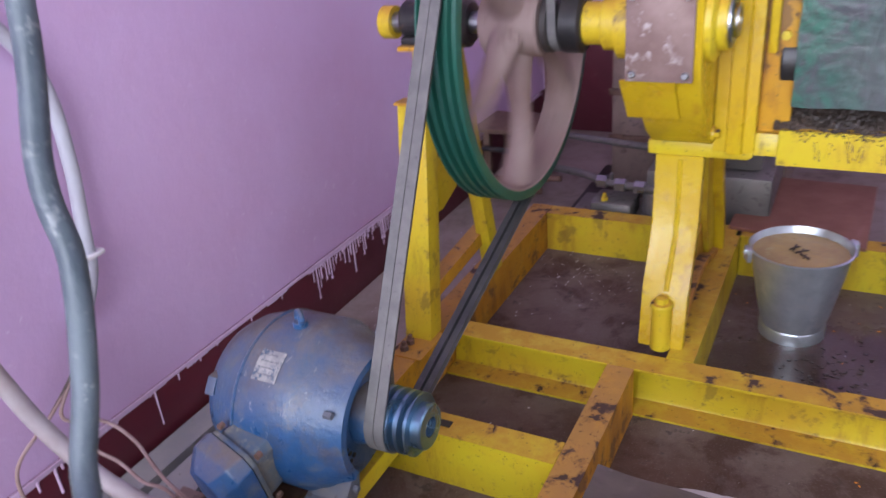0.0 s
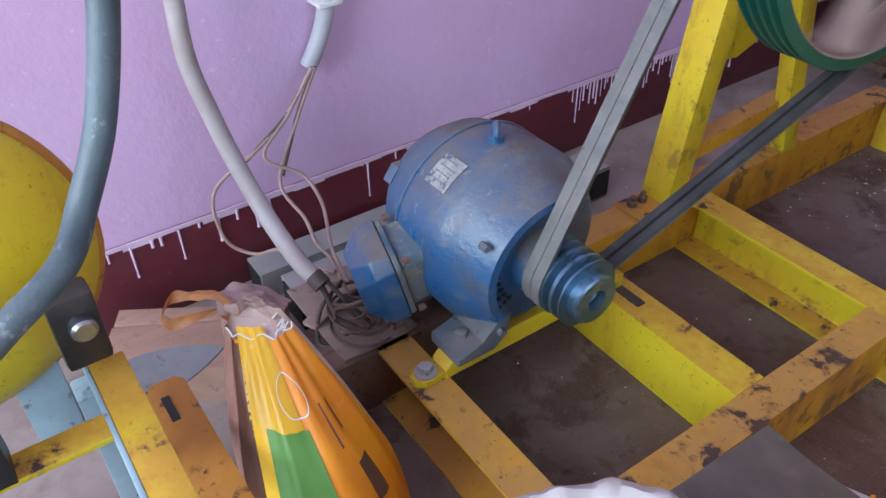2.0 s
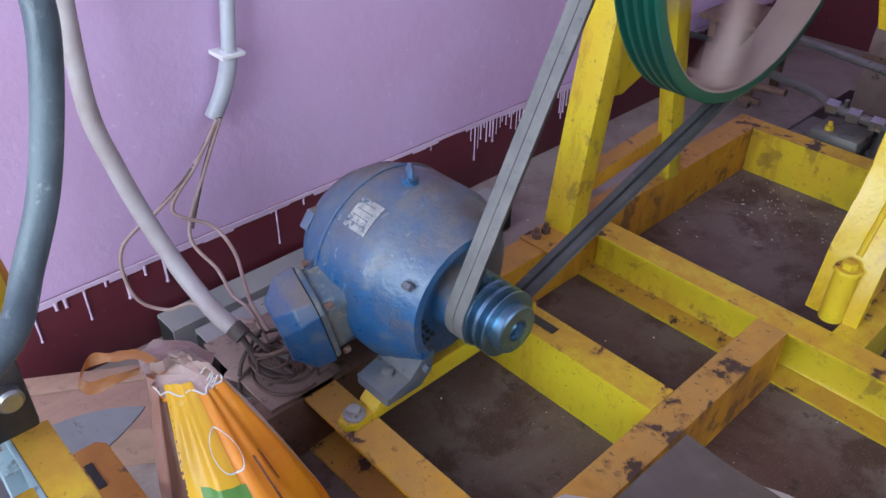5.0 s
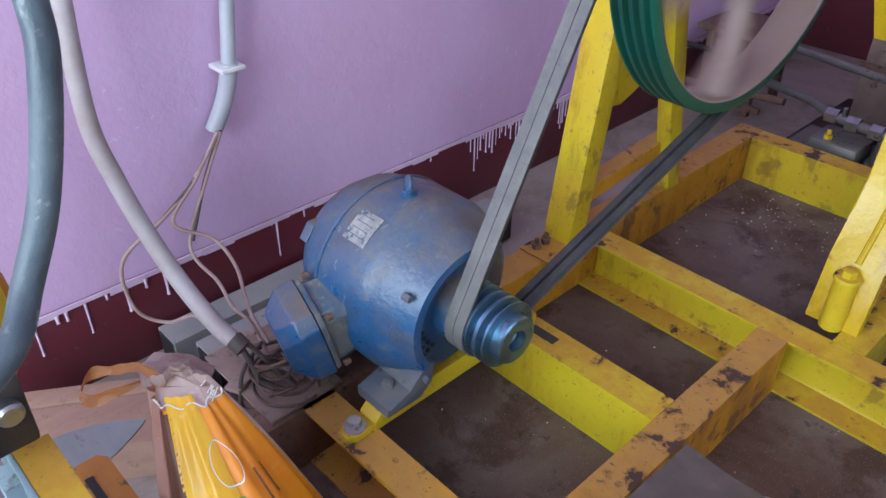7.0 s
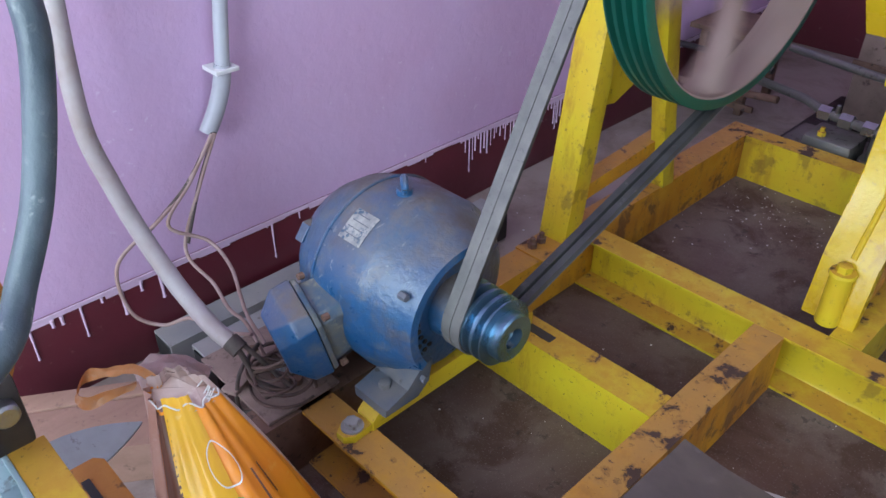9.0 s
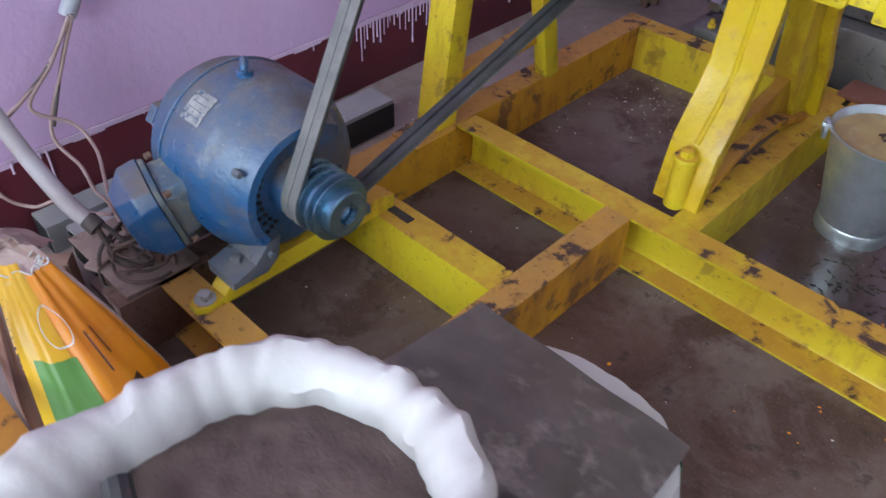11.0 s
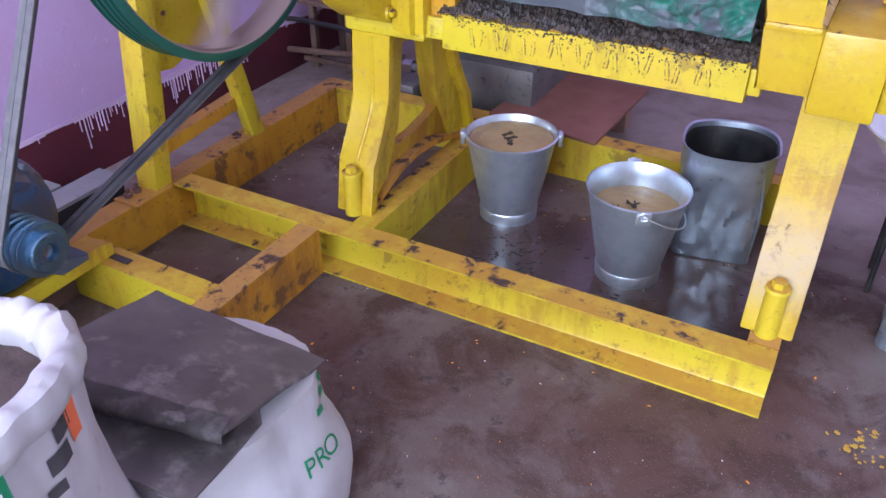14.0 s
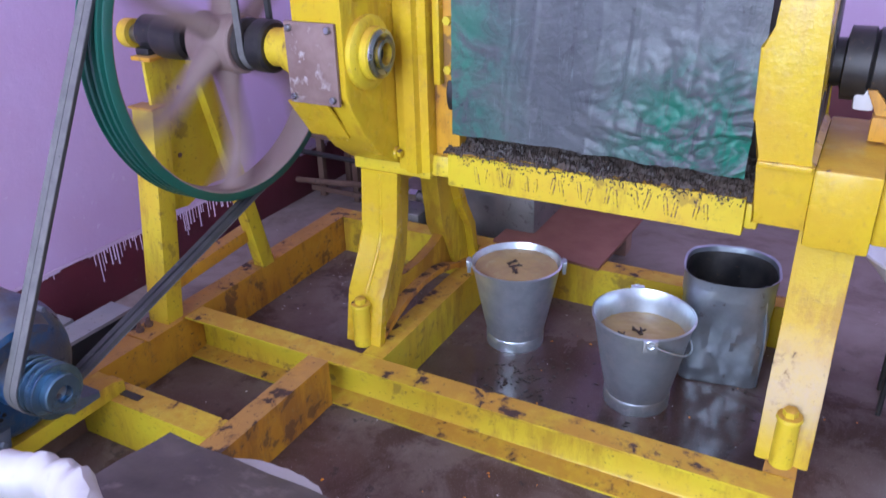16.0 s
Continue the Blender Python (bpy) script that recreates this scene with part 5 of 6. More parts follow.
# ---- pump and gear unit behind the frame ----
def build_pump():
    g = thing("gear_unit", "dark greasy gear unit with steel pipes behind the base frame", "gear unit")
    bm = bmesh.new()
    box(bm, -0.10, 0.34, 1.02, 1.55, 0.0, 0.30, 0.02)
    box(bm, -0.05, 0.30, 1.08, 1.5, 0.30, 0.62, 0.03)
    part("casing", bm, GREASY_GREY, g)
    # dark floor sheet puts in the shade of the hole behind the rail
    part("hole_sheet", boxed(-0.46, 0.19, 0.966, 1.75, 0.0, 0.025, 0.004), DARK_STEEL, g, "dark sheet standing in for the black hole behind the rail")
    part("gear_case", boxed(-0.36, 0.36, 1.46, 1.85, 0.026, 0.92, 0.03), DUSTY_BROWN, g, "tall dusty brown gear case")
    for z in (0.25, 0.45, 0.65):
        part("case_rib", boxed(-0.365, 0.365, 1.45, 1.458, z, z + 0.03, 0.003), RUST, g)
    part("base_plate", boxed(-0.40, -0.11, 1.0, 1.25, 0.026, 0.09, 0.008), GREASY_GREY, g)
    bm = bmesh.new()
    box(bm, -0.30, -0.14, 0.97, 1.12, 0.09, 0.17, 0.015)
    cylinder(bm, 0.055, 0.09, 0.215, (-0.06, 1.05, 0), n=24, bevel=0.01)
    cylinder(bm, 0.075, 0.10, 0.125, (-0.06, 1.05, 0), n=24, bevel=0.004)
    part("pump_body", bm, GREASY_GREY, g)
    bm = bmesh.new()
    tube(bm, [(-0.62, 1.30, 0.17), (-0.40, 1.18, 0.20), (-0.28, 1.08, 0.215), (-0.10, 1.02, 0.225), (0.06, 0.99, 0.23)], 0.016, 12, 6)
    part("pipe", bm, GREASY_GREY, g, "greasy steel pipe")
    bm = bmesh.new()
    tube(bm, [(-0.55, 1.35, 0.30), (-0.20, 1.20, 0.33), (0.05, 1.12, 0.34)], 0.014, 12, 6)
    part("pipe", bm, GREASY_GREY, g, "greasy steel pipe")
    for x, y, z in ((-0.28, 1.075, 0.215), (-0.12, 1.025, 0.225), (-0.20, 1.045, 0.22)):
        bm = bmesh.new()
        hexagon(bm, 0.026, -0.02, 0.02, (x, y, z), "x")
        part("union_nut", bm, STEEL, g)
    bm = bmesh.new()
    hexagon(bm, 0.014, 0.17, 0.185, (-0.25, 1.0, 0))
    cylinder(bm, 0.008, 0.18, 0.20, (-0.25, 1.0, 0), n=10)
    part("bolt", bm, YELLOW, g)
    bm = bmesh.new()
    cylinder(bm, 0.008, 0.21, 0.26, (-0.24, 1.06, 0), n=10)
    part("grease_nipple", bm, STEEL, g)
    for z in (0.40, 0.47, 0.54):
        bm = bmesh.new()
        cylinder(bm, 0.012, -0.10, -0.05, (0, 1.12, z), "x", 12)
        hexagon(bm, 0.02, -0.075, -0.06, (0, 1.12, z), "x")
        part("stud", bm, RUST, g)
    # rusty trestle with pipes by the wall
    s = thing("pipe_trestle", "rusty low steel trestle carrying pipes beside the wall", "trestle")
    for x in (-0.86, -0.66):
        for y in (1.30, 1.52):
            part("leg", boxed(x, x + 0.03, y, y + 0.03, 0, 0.30, 0.002), RUST, s)
    part("lower_bar", boxed(-0.90, -0.58, 1.285, 1.299, 0.03, 0.055, 0.002), RUST, s)
    part("upper_bar", boxed(-0.90, -0.58, 1.28, 1.56, 0.301, 0.32, 0.002), RUST, s)
    bm = bmesh.new()
    tube(bm, [(-0.98, 1.22, 0.10), (-0.80, 1.20, 0.12), (-0.45, 1.18, 0.16)], 0.014, 10, 5)
    part("pipe", bm, RUST, s)
    bm = bmesh.new()
    tube(bm, [(-0.96, 1.26, 0.20), (-0.93, 1.24, 0.24), (-0.72, 1.22, 0.25), (-0.50, 1.2, 0.25)], 0.012, 10, 5)
    part("pipe", bm, DARK_STEEL, s)


build_pump()


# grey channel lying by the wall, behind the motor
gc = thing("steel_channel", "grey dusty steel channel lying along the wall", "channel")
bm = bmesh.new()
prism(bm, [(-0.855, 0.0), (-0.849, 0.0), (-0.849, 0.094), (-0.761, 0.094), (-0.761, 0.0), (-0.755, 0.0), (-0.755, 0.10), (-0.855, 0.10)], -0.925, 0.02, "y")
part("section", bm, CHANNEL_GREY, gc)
# black box puts in the shade of the channel's open side and end
part("inside_shade", boxed(-0.8485, -0.753, -0.927, 0.022, 0.008, 0.088), BLACK, gc, "black box for the shade inside the open channel")
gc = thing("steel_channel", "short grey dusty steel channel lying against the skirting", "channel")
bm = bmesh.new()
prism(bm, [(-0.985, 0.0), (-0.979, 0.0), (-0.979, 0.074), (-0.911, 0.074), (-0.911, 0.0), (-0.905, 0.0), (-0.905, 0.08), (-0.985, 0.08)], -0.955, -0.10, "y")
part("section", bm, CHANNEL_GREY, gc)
# same black fill, for the shade at this channel's open ends
part("inside_shade", boxed(-0.9785, -0.9115, -0.957, -0.098, 0.001, 0.0735), BLACK, gc, "black box for the shade inside the open channel")
# rusty plates between the channel and the motor rail
bm = bmesh.new()
box(bm, -0.74, -0.60, -0.95, -0.80, 0.0, 0.02, 0.003)
box(bm, -0.74, -0.65, -0.80, -0.45, 0.02, 0.10, 0.004)
box(bm, -0.61, -0.525, -0.81, -0.44, 0.0, 0.095, 0.004)
tagged(part("scrap_plate", bm, DUSTY_BROWN), "rusty steel scrap plates lying under the motor", "scrap")


# ---- sacks ----
def sack_surface(cx, cy, h, belly, top, lean, seed, ex=1.0, ey=1.0):
    """A function from angle and height fraction to a point of a filled sack's skin."""
    def at(a, u, out=0.0):
        base = (belly * (0.86 + 0.14 * math.sin(math.pi * min(1.0, u * 1.15 + 0.12)))) * (1 - max(0, u - 0.4) / 0.6) + top * max(0, u - 0.4) / 0.6 if u > 0.4 else belly * (0.86 + 0.14 * math.sin(math.pi * min(1.0, u * 1.15 + 0.12)))
        c, s = math.cos(a), math.sin(a)
        p = 2.5
        r = base / ((abs(c) ** p + abs(s) ** p) ** (1 / p)) + out
        r += 0.0045 * (0.5 - abs(noise.noise(Vector((c * 4.5 + seed, s * 4.5, u * 1.1 + seed)))) * 2) + 0.010 * noise.noise(Vector((c * 1.6 + seed, s * 1.6, u * 2.5))) + 0.0035 * noise.noise(Vector((c * 6 + seed, s * 6, u * 7)))
        return Vector((cx + lean[0] * u + r * c * ex, cy + lean[1] * u + r * s * ey, h * u))
    return at


def skin_patch(bm, at, a0, a1, u0, u1, out, n=16, k=10):
    rows = [[bm.verts.new(at(a0 + (a1 - a0) * i / n, u0 + (u1 - u0) * j / k, out)) for j in range(k + 1)] for i in range(n + 1)]
    for a, b in zip(rows, rows[1:]):
        for j in range(k):
            bm.faces.new((a[j], b[j], b[j + 1], a[j + 1]))
    return bm


def skin_letters(text, at, a_mid, u_mid, size, h, r, out, turn, mat, parent, label):
    """Letters laid one by one on a sack's skin, as thin printed shapes."""
    c, s = math.cos(turn), math.sin(turn)
    start = -(len(text) - 1) * size * 0.31
    for i, ch in enumerate(text):
        if ch == " ":
            continue
        cu = bpy.data.curves.new("letter", "FONT")
        cu.body, cu.size, cu.align_x, cu.align_y, cu.resolution_u = ch, size, "CENTER", "CENTER", 3
        tmp = new("letter", cu)
        bm = bmesh.new()
        bm.from_mesh(tmp.evaluated_get(bpy.context.evaluated_depsgraph_get()).to_mesh())
        bpy.data.objects.remove(tmp)
        bmesh.ops.triangulate(bm, faces=bm.faces)
        bmesh.ops.subdivide_edges(bm, edges=[e for e in bm.edges if e.calc_length() > size * 0.25], cuts=2)
        for v in bm.verts:
            px, py = v.co.x * 1.05 + start + i * size * 0.62, v.co.y
            v.co = at(a_mid + (px * c - py * s) / r, u_mid + (px * s + py * c) / h, out)
        part("letter", bm, mat, parent, label, None)


def build_open_sack():
    h, cx, cy = 0.700, 0.317, -1.232
    at = sack_surface(cx, cy, h, 0.226, 0.199, (0.0, 0.0), 2.0, 0.905, 1.04)
    s = thing("open_sack", "white woven sack of dark brown meal with rolled rim", "sack")
    bm = bmesh.new()
    n, k = 240, 40
    rings = [[bm.verts.new(at(2 * math.pi * i / n, j / k)) for i in range(n)] for j in range(k + 1)]
    rng = random.Random(3)
    # rolled, crumpled rim
    cen = Vector((cx, cy, 0))
    def rolled(dr, dz, amp, seed):
        ring = []
        for i in range(n):
            a = 2 * math.pi * i / n
            p = at(a, 1.0)
            d = (p - cen)
            d.z = 0
            d.normalize()
            w = noise.noise(Vector((math.cos(a) * 3.2, math.sin(a) * 3.2, seed))) + 0.5 * noise.noise(Vector((math.cos(a) * 7, math.sin(a) * 7, seed * 0.8))) + 0.30 * abs(noise.noise(Vector((math.cos(a) * 9, math.sin(a) * 9, seed * 0.7)))) + 0.04 * abs(noise.noise(Vector((math.cos(a) * 31, math.sin(a) * 31, seed * 1.5))))
            # sharp creases across the roll
            w += 0.8 * (0.22 - abs(noise.noise(Vector((math.cos(a) * 4.3 + seed * 0.25, math.sin(a) * 4.3, seed * 0.35))))) + 0.2 * (0.22 - abs(noise.noise(Vector((math.cos(a) * 15, math.sin(a) * 15 + seed * 0.5, seed * 0.8)))))
            p = p + d * (dr + amp * w * 0.7)
            p.z = h + dz + amp * w + 0.012 * math.sin(a * 2 + 0.6) * (1 if dz > 0 else 0.5)
            ring.append(bm.verts.new(p))
        return ring
    rings += [rolled(0.007, -0.034, 0.006, 0.8), rolled(0.015, -0.022, 0.008, 1.1), rolled(0.019, -0.004, 0.009, 1.4), rolled(0.013, 0.014, 0.010, 1.6), rolled(0.002, 0.021, 0.010, 1.8),
              rolled(-0.012, 0.019, 0.010, 2.0), rolled(-0.025, 0.010, 0.010, 2.3), rolled(-0.036, -0.006, 0.010, 2.7), rolled(-0.040, -0.024, 0.009, 3.8), rolled(-0.036, -0.05, 0.006, 4.1), rolled(-0.02, -0.09, 0.004, 4.3)]
    for a, b in zip(rings, rings[1:]):
        for i in range(n):
            bm.faces.new((a[i], a[(i + 1) % n], b[(i + 1) % n], b[i]))
    bm.faces.new(rings[0][::-1])
    body = part("sack_body", bm, SACK, s, smooth=40)
    bm = bmesh.new()
    rings = [[bm.verts.new((cx, cy, h - 0.035))]]
    for j in range(1, 31):
        ring = []
        for i in range(n):
            a = 2 * math.pi * i / n
            p = at(a, 1.0)
            q = cen + (p - cen) * 0.965 * j / 30
            v = Vector((q.x * 11, q.y * 11, 0))
            q.z = h - 0.045 + 0.02 * noise.noise(v * 0.35) + 0.010 * noise.noise(v) + 0.004 * noise.noise(v * 4) - 0.012 * (j / 30) ** 4
            ring.append(bm.verts.new(q))
        rings.append(ring)
    for i in range(n):
        bm.faces.new((rings[0][0], rings[1][i], rings[1][(i + 1) % n]))
    for a, b in zip(rings[1:], rings[2:]):
        for i in range(n):
            bm.faces.new((a[i], b[i], b[(i + 1) % n], a[(i + 1) % n]))
    part("meal", bm, GRIT, s, "dark brown gritty meal")
    # printed bands and letters
    part("green_band", skin_patch(bmesh.new(), at, radians(-20), radians(3), 0.02, 0.955, 0.0022, 10, 40), GREEN_PRINT, body, "green printed band")
    skin_letters("ER\u00b7STA", at, radians(-8), 0.725, 0.078, h, 0.21, 0.0042, radians(-90), WHITE_PRINT, body, "white printed letter")
    part("orange_band", skin_patch(bmesh.new(), at, radians(-66), radians(-42), 0.02, 0.94, 0.0022, 10, 40), ORANGE_PRINT, body, "orange printed band")
    skin_letters("ER", at, radians(-54), 0.85, 0.078, h, 0.21, 0.0042, radians(-90), WHITE_PRINT, body, "white printed letter")
    for a, u, w, hh in ((14, 0.80, 0.14, 0.03), (18, 0.85, 0.20, 0.045), (24, 0.905, 0.20, 0.04)):
        part("print_bar", skin_patch(bmesh.new(), at, radians(a), radians(a) + w, u, u + hh, 0.0022, 6, 3), INK, body, "dark printed bar")
    part("print_bar", skin_patch(bmesh.new(), at, radians(33), radians(40), 0.86, 0.955, 0.0022, 4, 4), ORANGE_PRINT, body, "red printed bar")
    return s


build_open_sack()

# half-round scoop standing in the meal
sc = thing("meal_scoop", "half-round white tin scoop with a dark handle", "scoop")
bm = bmesh.new()
e0, e1 = Vector((0.237, -1.352, 0.662)), Vector((0.303, -1.243, 0.664))
mid, half = (e0 + e1) / 2, (e1 - e0) / 2
out = Vector((half.y, -half.x, 0)).normalized() * 0.095 + Vector((0, 0, 0.006))
rim = [mid + half * math.cos(a) + out * math.sin(a) for a in [math.pi * i / 24 for i in range(25)]]
top, low = [bm.verts.new(p) for p in rim], [bm.verts.new(p - Vector((0, 0, 0.003))) for p in rim]
bm.faces.new(top)
bm.faces.new(low[::-1])
for i in range(25):
    k = (i + 1) % 25
    bm.faces.new((top[i], low[i], low[k], top[k]))
part("blade", bm, PAPER, sc, "white half-round blade")
bm = bmesh.new()
tube(bm, [(0.300, -1.320, 0.670), (0.27, -1.308, 0.682), (0.240, -1.296, 0.694), (0.205, -1.282, 0.708)], 0.014, 10, 5)
part("handle", bm, DARK_STEEL, sc)


def build_full_sack():
    h = 0.345
    at0 = sack_surface(0.368, -0.785, h, 0.235, 0.192, (-0.02, 0.015), 5.0, 1.0, 1.05)
    def at(a, u, out=0.0):
        p = at0(a, u, out)
        p.z -= 0.08 * u * u * (p.y + 0.80) * 1.1
        return p
    s = thing("full_sack", "full white woven sack with green print beneath a rubber mat", "sack")
    bm = bmesh.new()
    n, k = 80, 26
    rings = [[bm.verts.new(at(2 * math.pi * i / n, j / k)) for i in range(n)] for j in range(k + 1)]
    top = sum((v.co for v in rings[-1]), Vector()) / n
    for f in (0.75, 0.45, 0.2):
        rings.append([bm.verts.new(top + (v.co - top) * f + Vector((0, 0, 0.012 * (1 - f)))) for v in rings[k]])
    for a, b in zip(rings, rings[1:]):
        for i in range(n):
            bm.faces.new((a[i], a[(i + 1) % n], b[(i + 1) % n], b[i]))
    bm.faces.new(rings[0][::-1])
    bm.faces.new(rings[-1])
    body = part("sack_body", bm, SACK, s, smooth=60)
    skin_letters("PRO", at, radians(14), 0.58, 0.058, h, 0.235, 0.002, -0.06, GREEN_PRINT, body, "green printed letter")
    for a, u, w, hh in ((30, 0.86, 0.12, 0.05), (36, 0.93, 0.10, 0.05), (62, 0.94, 0.12, 0.04), (78, 0.93, 0.10, 0.04), (50, 0.94, 0.08, 0.05), (22, 0.80, 0.10, 0.05)):
        part("print_bar", skin_patch(bmesh.new(), at, radians(a), radians(a) + w, u, u + hh, 0.002, 6, 3), GREEN_PRINT, body, "green printed bar")


build_full_sack()


def build_mat():
    m_ = thing("rubber_mat", "folded dusty grey rubber mat lying on the full sack", "mat")
    def sheet(c00, c10, c11, c01, lift, seed, sag, name):
        bm = bmesh.new()
        n = 26
        c = [Vector(v) for v in (c00, c10, c11, c01)]
        rows = []
        for i in range(n + 1):
            row = []
            for j in range(n + 1):
                u, v = i / n, j / n
                p = c[0] * (1 - u) * (1 - v) + c[1] * u * (1 - v) + c[2] * u * v + c[3] * (1 - u) * v
                p.z += lift + 0.016 * math.sin(math.pi * u) * math.sin(math.pi * v) + 0.008 * noise.noise(Vector((u * 3 + seed, v * 3, 0))) - sag * (abs(2 * v - 1) ** 3) * u
                row.append(bm.verts.new(p))
            rows.append(row)
        for a, b in zip(rows, rows[1:]):
            for j in range(n):
                bm.faces.new((a[j], a[j + 1], b[j + 1], b[j]))
        bmesh.ops.recalc_face_normals(bm, faces=bm.faces)
        bmesh.ops.solidify(bm, geom=list(bm.faces), thickness=0.009)
        return part(name, bm, MAT, m_, smooth=50)
    sheet((0.115, -0.655, 0.372), (0.487, -0.595, 0.292), (0.525, -0.905, 0.405), (0.14, -1.02, 0.46), 0.032, 1.0, 0.0, "upper_fold")
    sheet((0.115, -0.662, 0.352), (0.470, -0.605, 0.276), (0.535, -1.005, 0.372), (0.15, -1.08, 0.43), 0.018, 6.0, 0.012, "lower_fold")
    # the rolled edge along the fold
    bm = bmesh.new()
    a, b = Vector((0.14, -1.02, 0.492)), Vector((0.525, -0.905, 0.437))
    side = Vector((0.28, -0.95, 0)).normalized()
    rows = []
    for i in range(41):
        u = i / 40
        p = a + (b - a) * u
        w = 0.006 * noise.noise(Vector((u * 7, 0, 4))) + 0.004 * noise.noise(Vector((u * 19, 0, 7)))
        rows.append([bm.verts.new(p + side * (o + w * (1 if k else 0)) + Vector((0, 0, dz + 0.6 * w)))
                     for k, (o, dz) in enumerate(((-0.03, 0.001), (0.0, 0.003), (0.010, -0.006), (0.012, -0.018), (0.004, -0.030), (-0.02, -0.034), (-0.05, -0.030)))])
    for p, q in zip(rows, rows[1:]):
        for k in range(6):
            bm.faces.new((p[k], p[k + 1], q[k + 1], q[k]))
    bmesh.ops.solidify(bm, geom=list(bm.faces), thickness=0.004)
    part("fold_edge", bm, MAT, m_, smooth=50)


build_mat()


# ---- the orange bag ----
def build_bag():
    b = thing("plastic_bag", "orange and yellow printed plastic bag with gathered open top", "bag")
    cx, cy = -0.345, -1.075
    def at(a, u, out=0.0):
        r = (0.165 - 0.02 * u) * (1 - 0.68 * max(0, u - 0.35) ** 1.25 * 1.6) + out
        c, s = math.cos(a), math.sin(a)
        r += 0.022 * math.exp(-((u - 0.45) / 0.25) ** 2) * max(0.0, c) + 0.012 * noise.noise(Vector((c * 2, s * 2, u * 3 + 4))) + (0.004 + 0.010 * u) * noise.noise(Vector((c * 5.5, s * 5.5, u * 1.2)))
        ox, oy = r * c * 0.98, r * s * 0.75
        # the mouth is drawn flat, its back edge standing higher than the front
        depth = ox * 0.906 - oy * 0.423
        k = 0.55 * u ** 5
        lift = 0.30 * max(0.0, -depth) * u ** 4
        return Vector((cx - 0.105 * u + ox - 0.906 * depth * k, cy - 0.045 * u + oy + 0.423 * depth * k, 0.432 * u + lift))
    def strip(name, a0, a1, u0, u1, mat, out=0.0, label=""):
        n = max(4, int((a1 - a0) / 4))
        bm = skin_patch(bmesh.new(), at, radians(a0), radians(a1), u0, u1, out, n, 30)
        return part(name, bm, mat, b, label, smooth=60)
    strip("front_panel", -165, 70, 0.0, 0.965, BAG_ORANGE)
    strip("back_panel", 69, 208, 0.0, 1.02, BAG_FILM, 0.0, "milky torn plastic film")
    strip("yellow_panel", -66, -12, 0.40, 1.005, BAG_YELLOW, 0.0016, "yellow printed panel")
    strip("brown_edge", -88, -64, 0.0, 0.955, BAG_BROWN, 0.002, "brown printed edge")
    strip("green_panel", -50, -8, 0.36, 0.70, BAG_GREEN, 0.0024, "green printed panel")
    strip("film_edge", -164, -88, 0.0, 0.985, BAG_RED_FILM, 0.003, "milky torn plastic film")
    strip("print_band", 18, 30, 0.42, 0.56, BAG_BROWN, 0.002, "brown printed bar")
    # round emblem as a plain ring
    bm = bmesh.new()
    ring = []
    for i in range(29):
        a = 2 * math.pi * i / 28
        ring.append([bm.verts.new(at(radians(-13) + r / 0.12 * math.cos(a), 0.80 + r / 0.44 * math.sin(a), 0.003)) for r in (0.0285, 0.0305)])
    for p, q in zip(ring, ring[1:]):
        bm.faces.new((p[0], p[1], q[1], q[0]))
    part("emblem_ring", bm, WHITE_PRINT, b, "white printed ring")
    for k in range(4):
        bm = skin_patch(bmesh.new(), at, radians(12 + 5 * k), radians(14 + 5 * k), 0.62 + 0.02 * k, 0.76, 0.0025, 3, 10)
        if k % 2 == 0:
            part("print_bar", bm, BAG_BROWN, b)
        else:
            bm.free()
    # loose film flap behind the gathered mouth
    bm = bmesh.new()
    c0, c1, c2, c3 = Vector((-0.60, -1.135, 0.385)), Vector((-0.53, -1.03, 0.365)), Vector((-0.44, -1.08, 0.43)), Vector((-0.50, -1.155, 0.415))
    rows = [[bm.verts.new((c0 * (1 - u) + c3 * u) * (1 - v) + (c1 * (1 - u) + c2 * u) * v + Vector((0, 0, 0.028 * math.sin(math.pi * v) + 0.014 * noise.noise(Vector((u * 5, v * 5, 2)))))) for v in [j / 14 for j in range(15)]] for u in [i / 14 for i in range(15)]]
    for p, q in zip(rows, rows[1:]):
        for j in range(14):
            bm.faces.new((p[j], p[j + 1], q[j + 1], q[j]))
    bmesh.ops.solidify(bm, geom=list(bm.faces), thickness=0.001)
    part("film_flap", bm, BAG_FILM, b, "torn milky plastic film")
    # gathered rim and the tied strap
    bm = bmesh.new()
    pts = [at(radians(-112 + 12 * i), 0.975 + 0.008 * math.sin(i * 1.9), 0.002) for i in range(15)]
    tube(bm, pts, 0.0014, 6, 3)
    part("rim_fold", bm, WHITE_PRINT, b, "frayed white stitching along the mouth")
    bm = bmesh.new()
    line = smooth_line([at(radians(190), 0.97), at(radians(195), 0.97) + Vector((-0.05, -0.01, 0.004)), Vector((-0.60, -1.165, 0.393)), Vector((-0.630, -1.195, 0.382)), Vector((-0.622, -1.220, 0.362)), Vector((-0.597, -1.212, 0.358)), Vector((-0.575, -1.18, 0.372)), Vector((-0.55, -1.15, 0.388))], 6)
    rows = []
    for k, q in enumerate(line):
        w = 0.010 + 0.005 * noise.noise(q * 30)
        side = Vector((0.35 * math.sin(k * 0.35), 0.25, 0.9)).normalized()
        rows.append([bm.verts.new(q - side * w), bm.verts.new(q + Vector((0.003 * math.sin(k * 0.9), 0.003, 0))), bm.verts.new(q + side * w)])
    for p, q in zip(rows, rows[1:]):
        for k in range(2):
            bm.faces.new((p[k], p[k + 1], q[k + 1], q[k]))
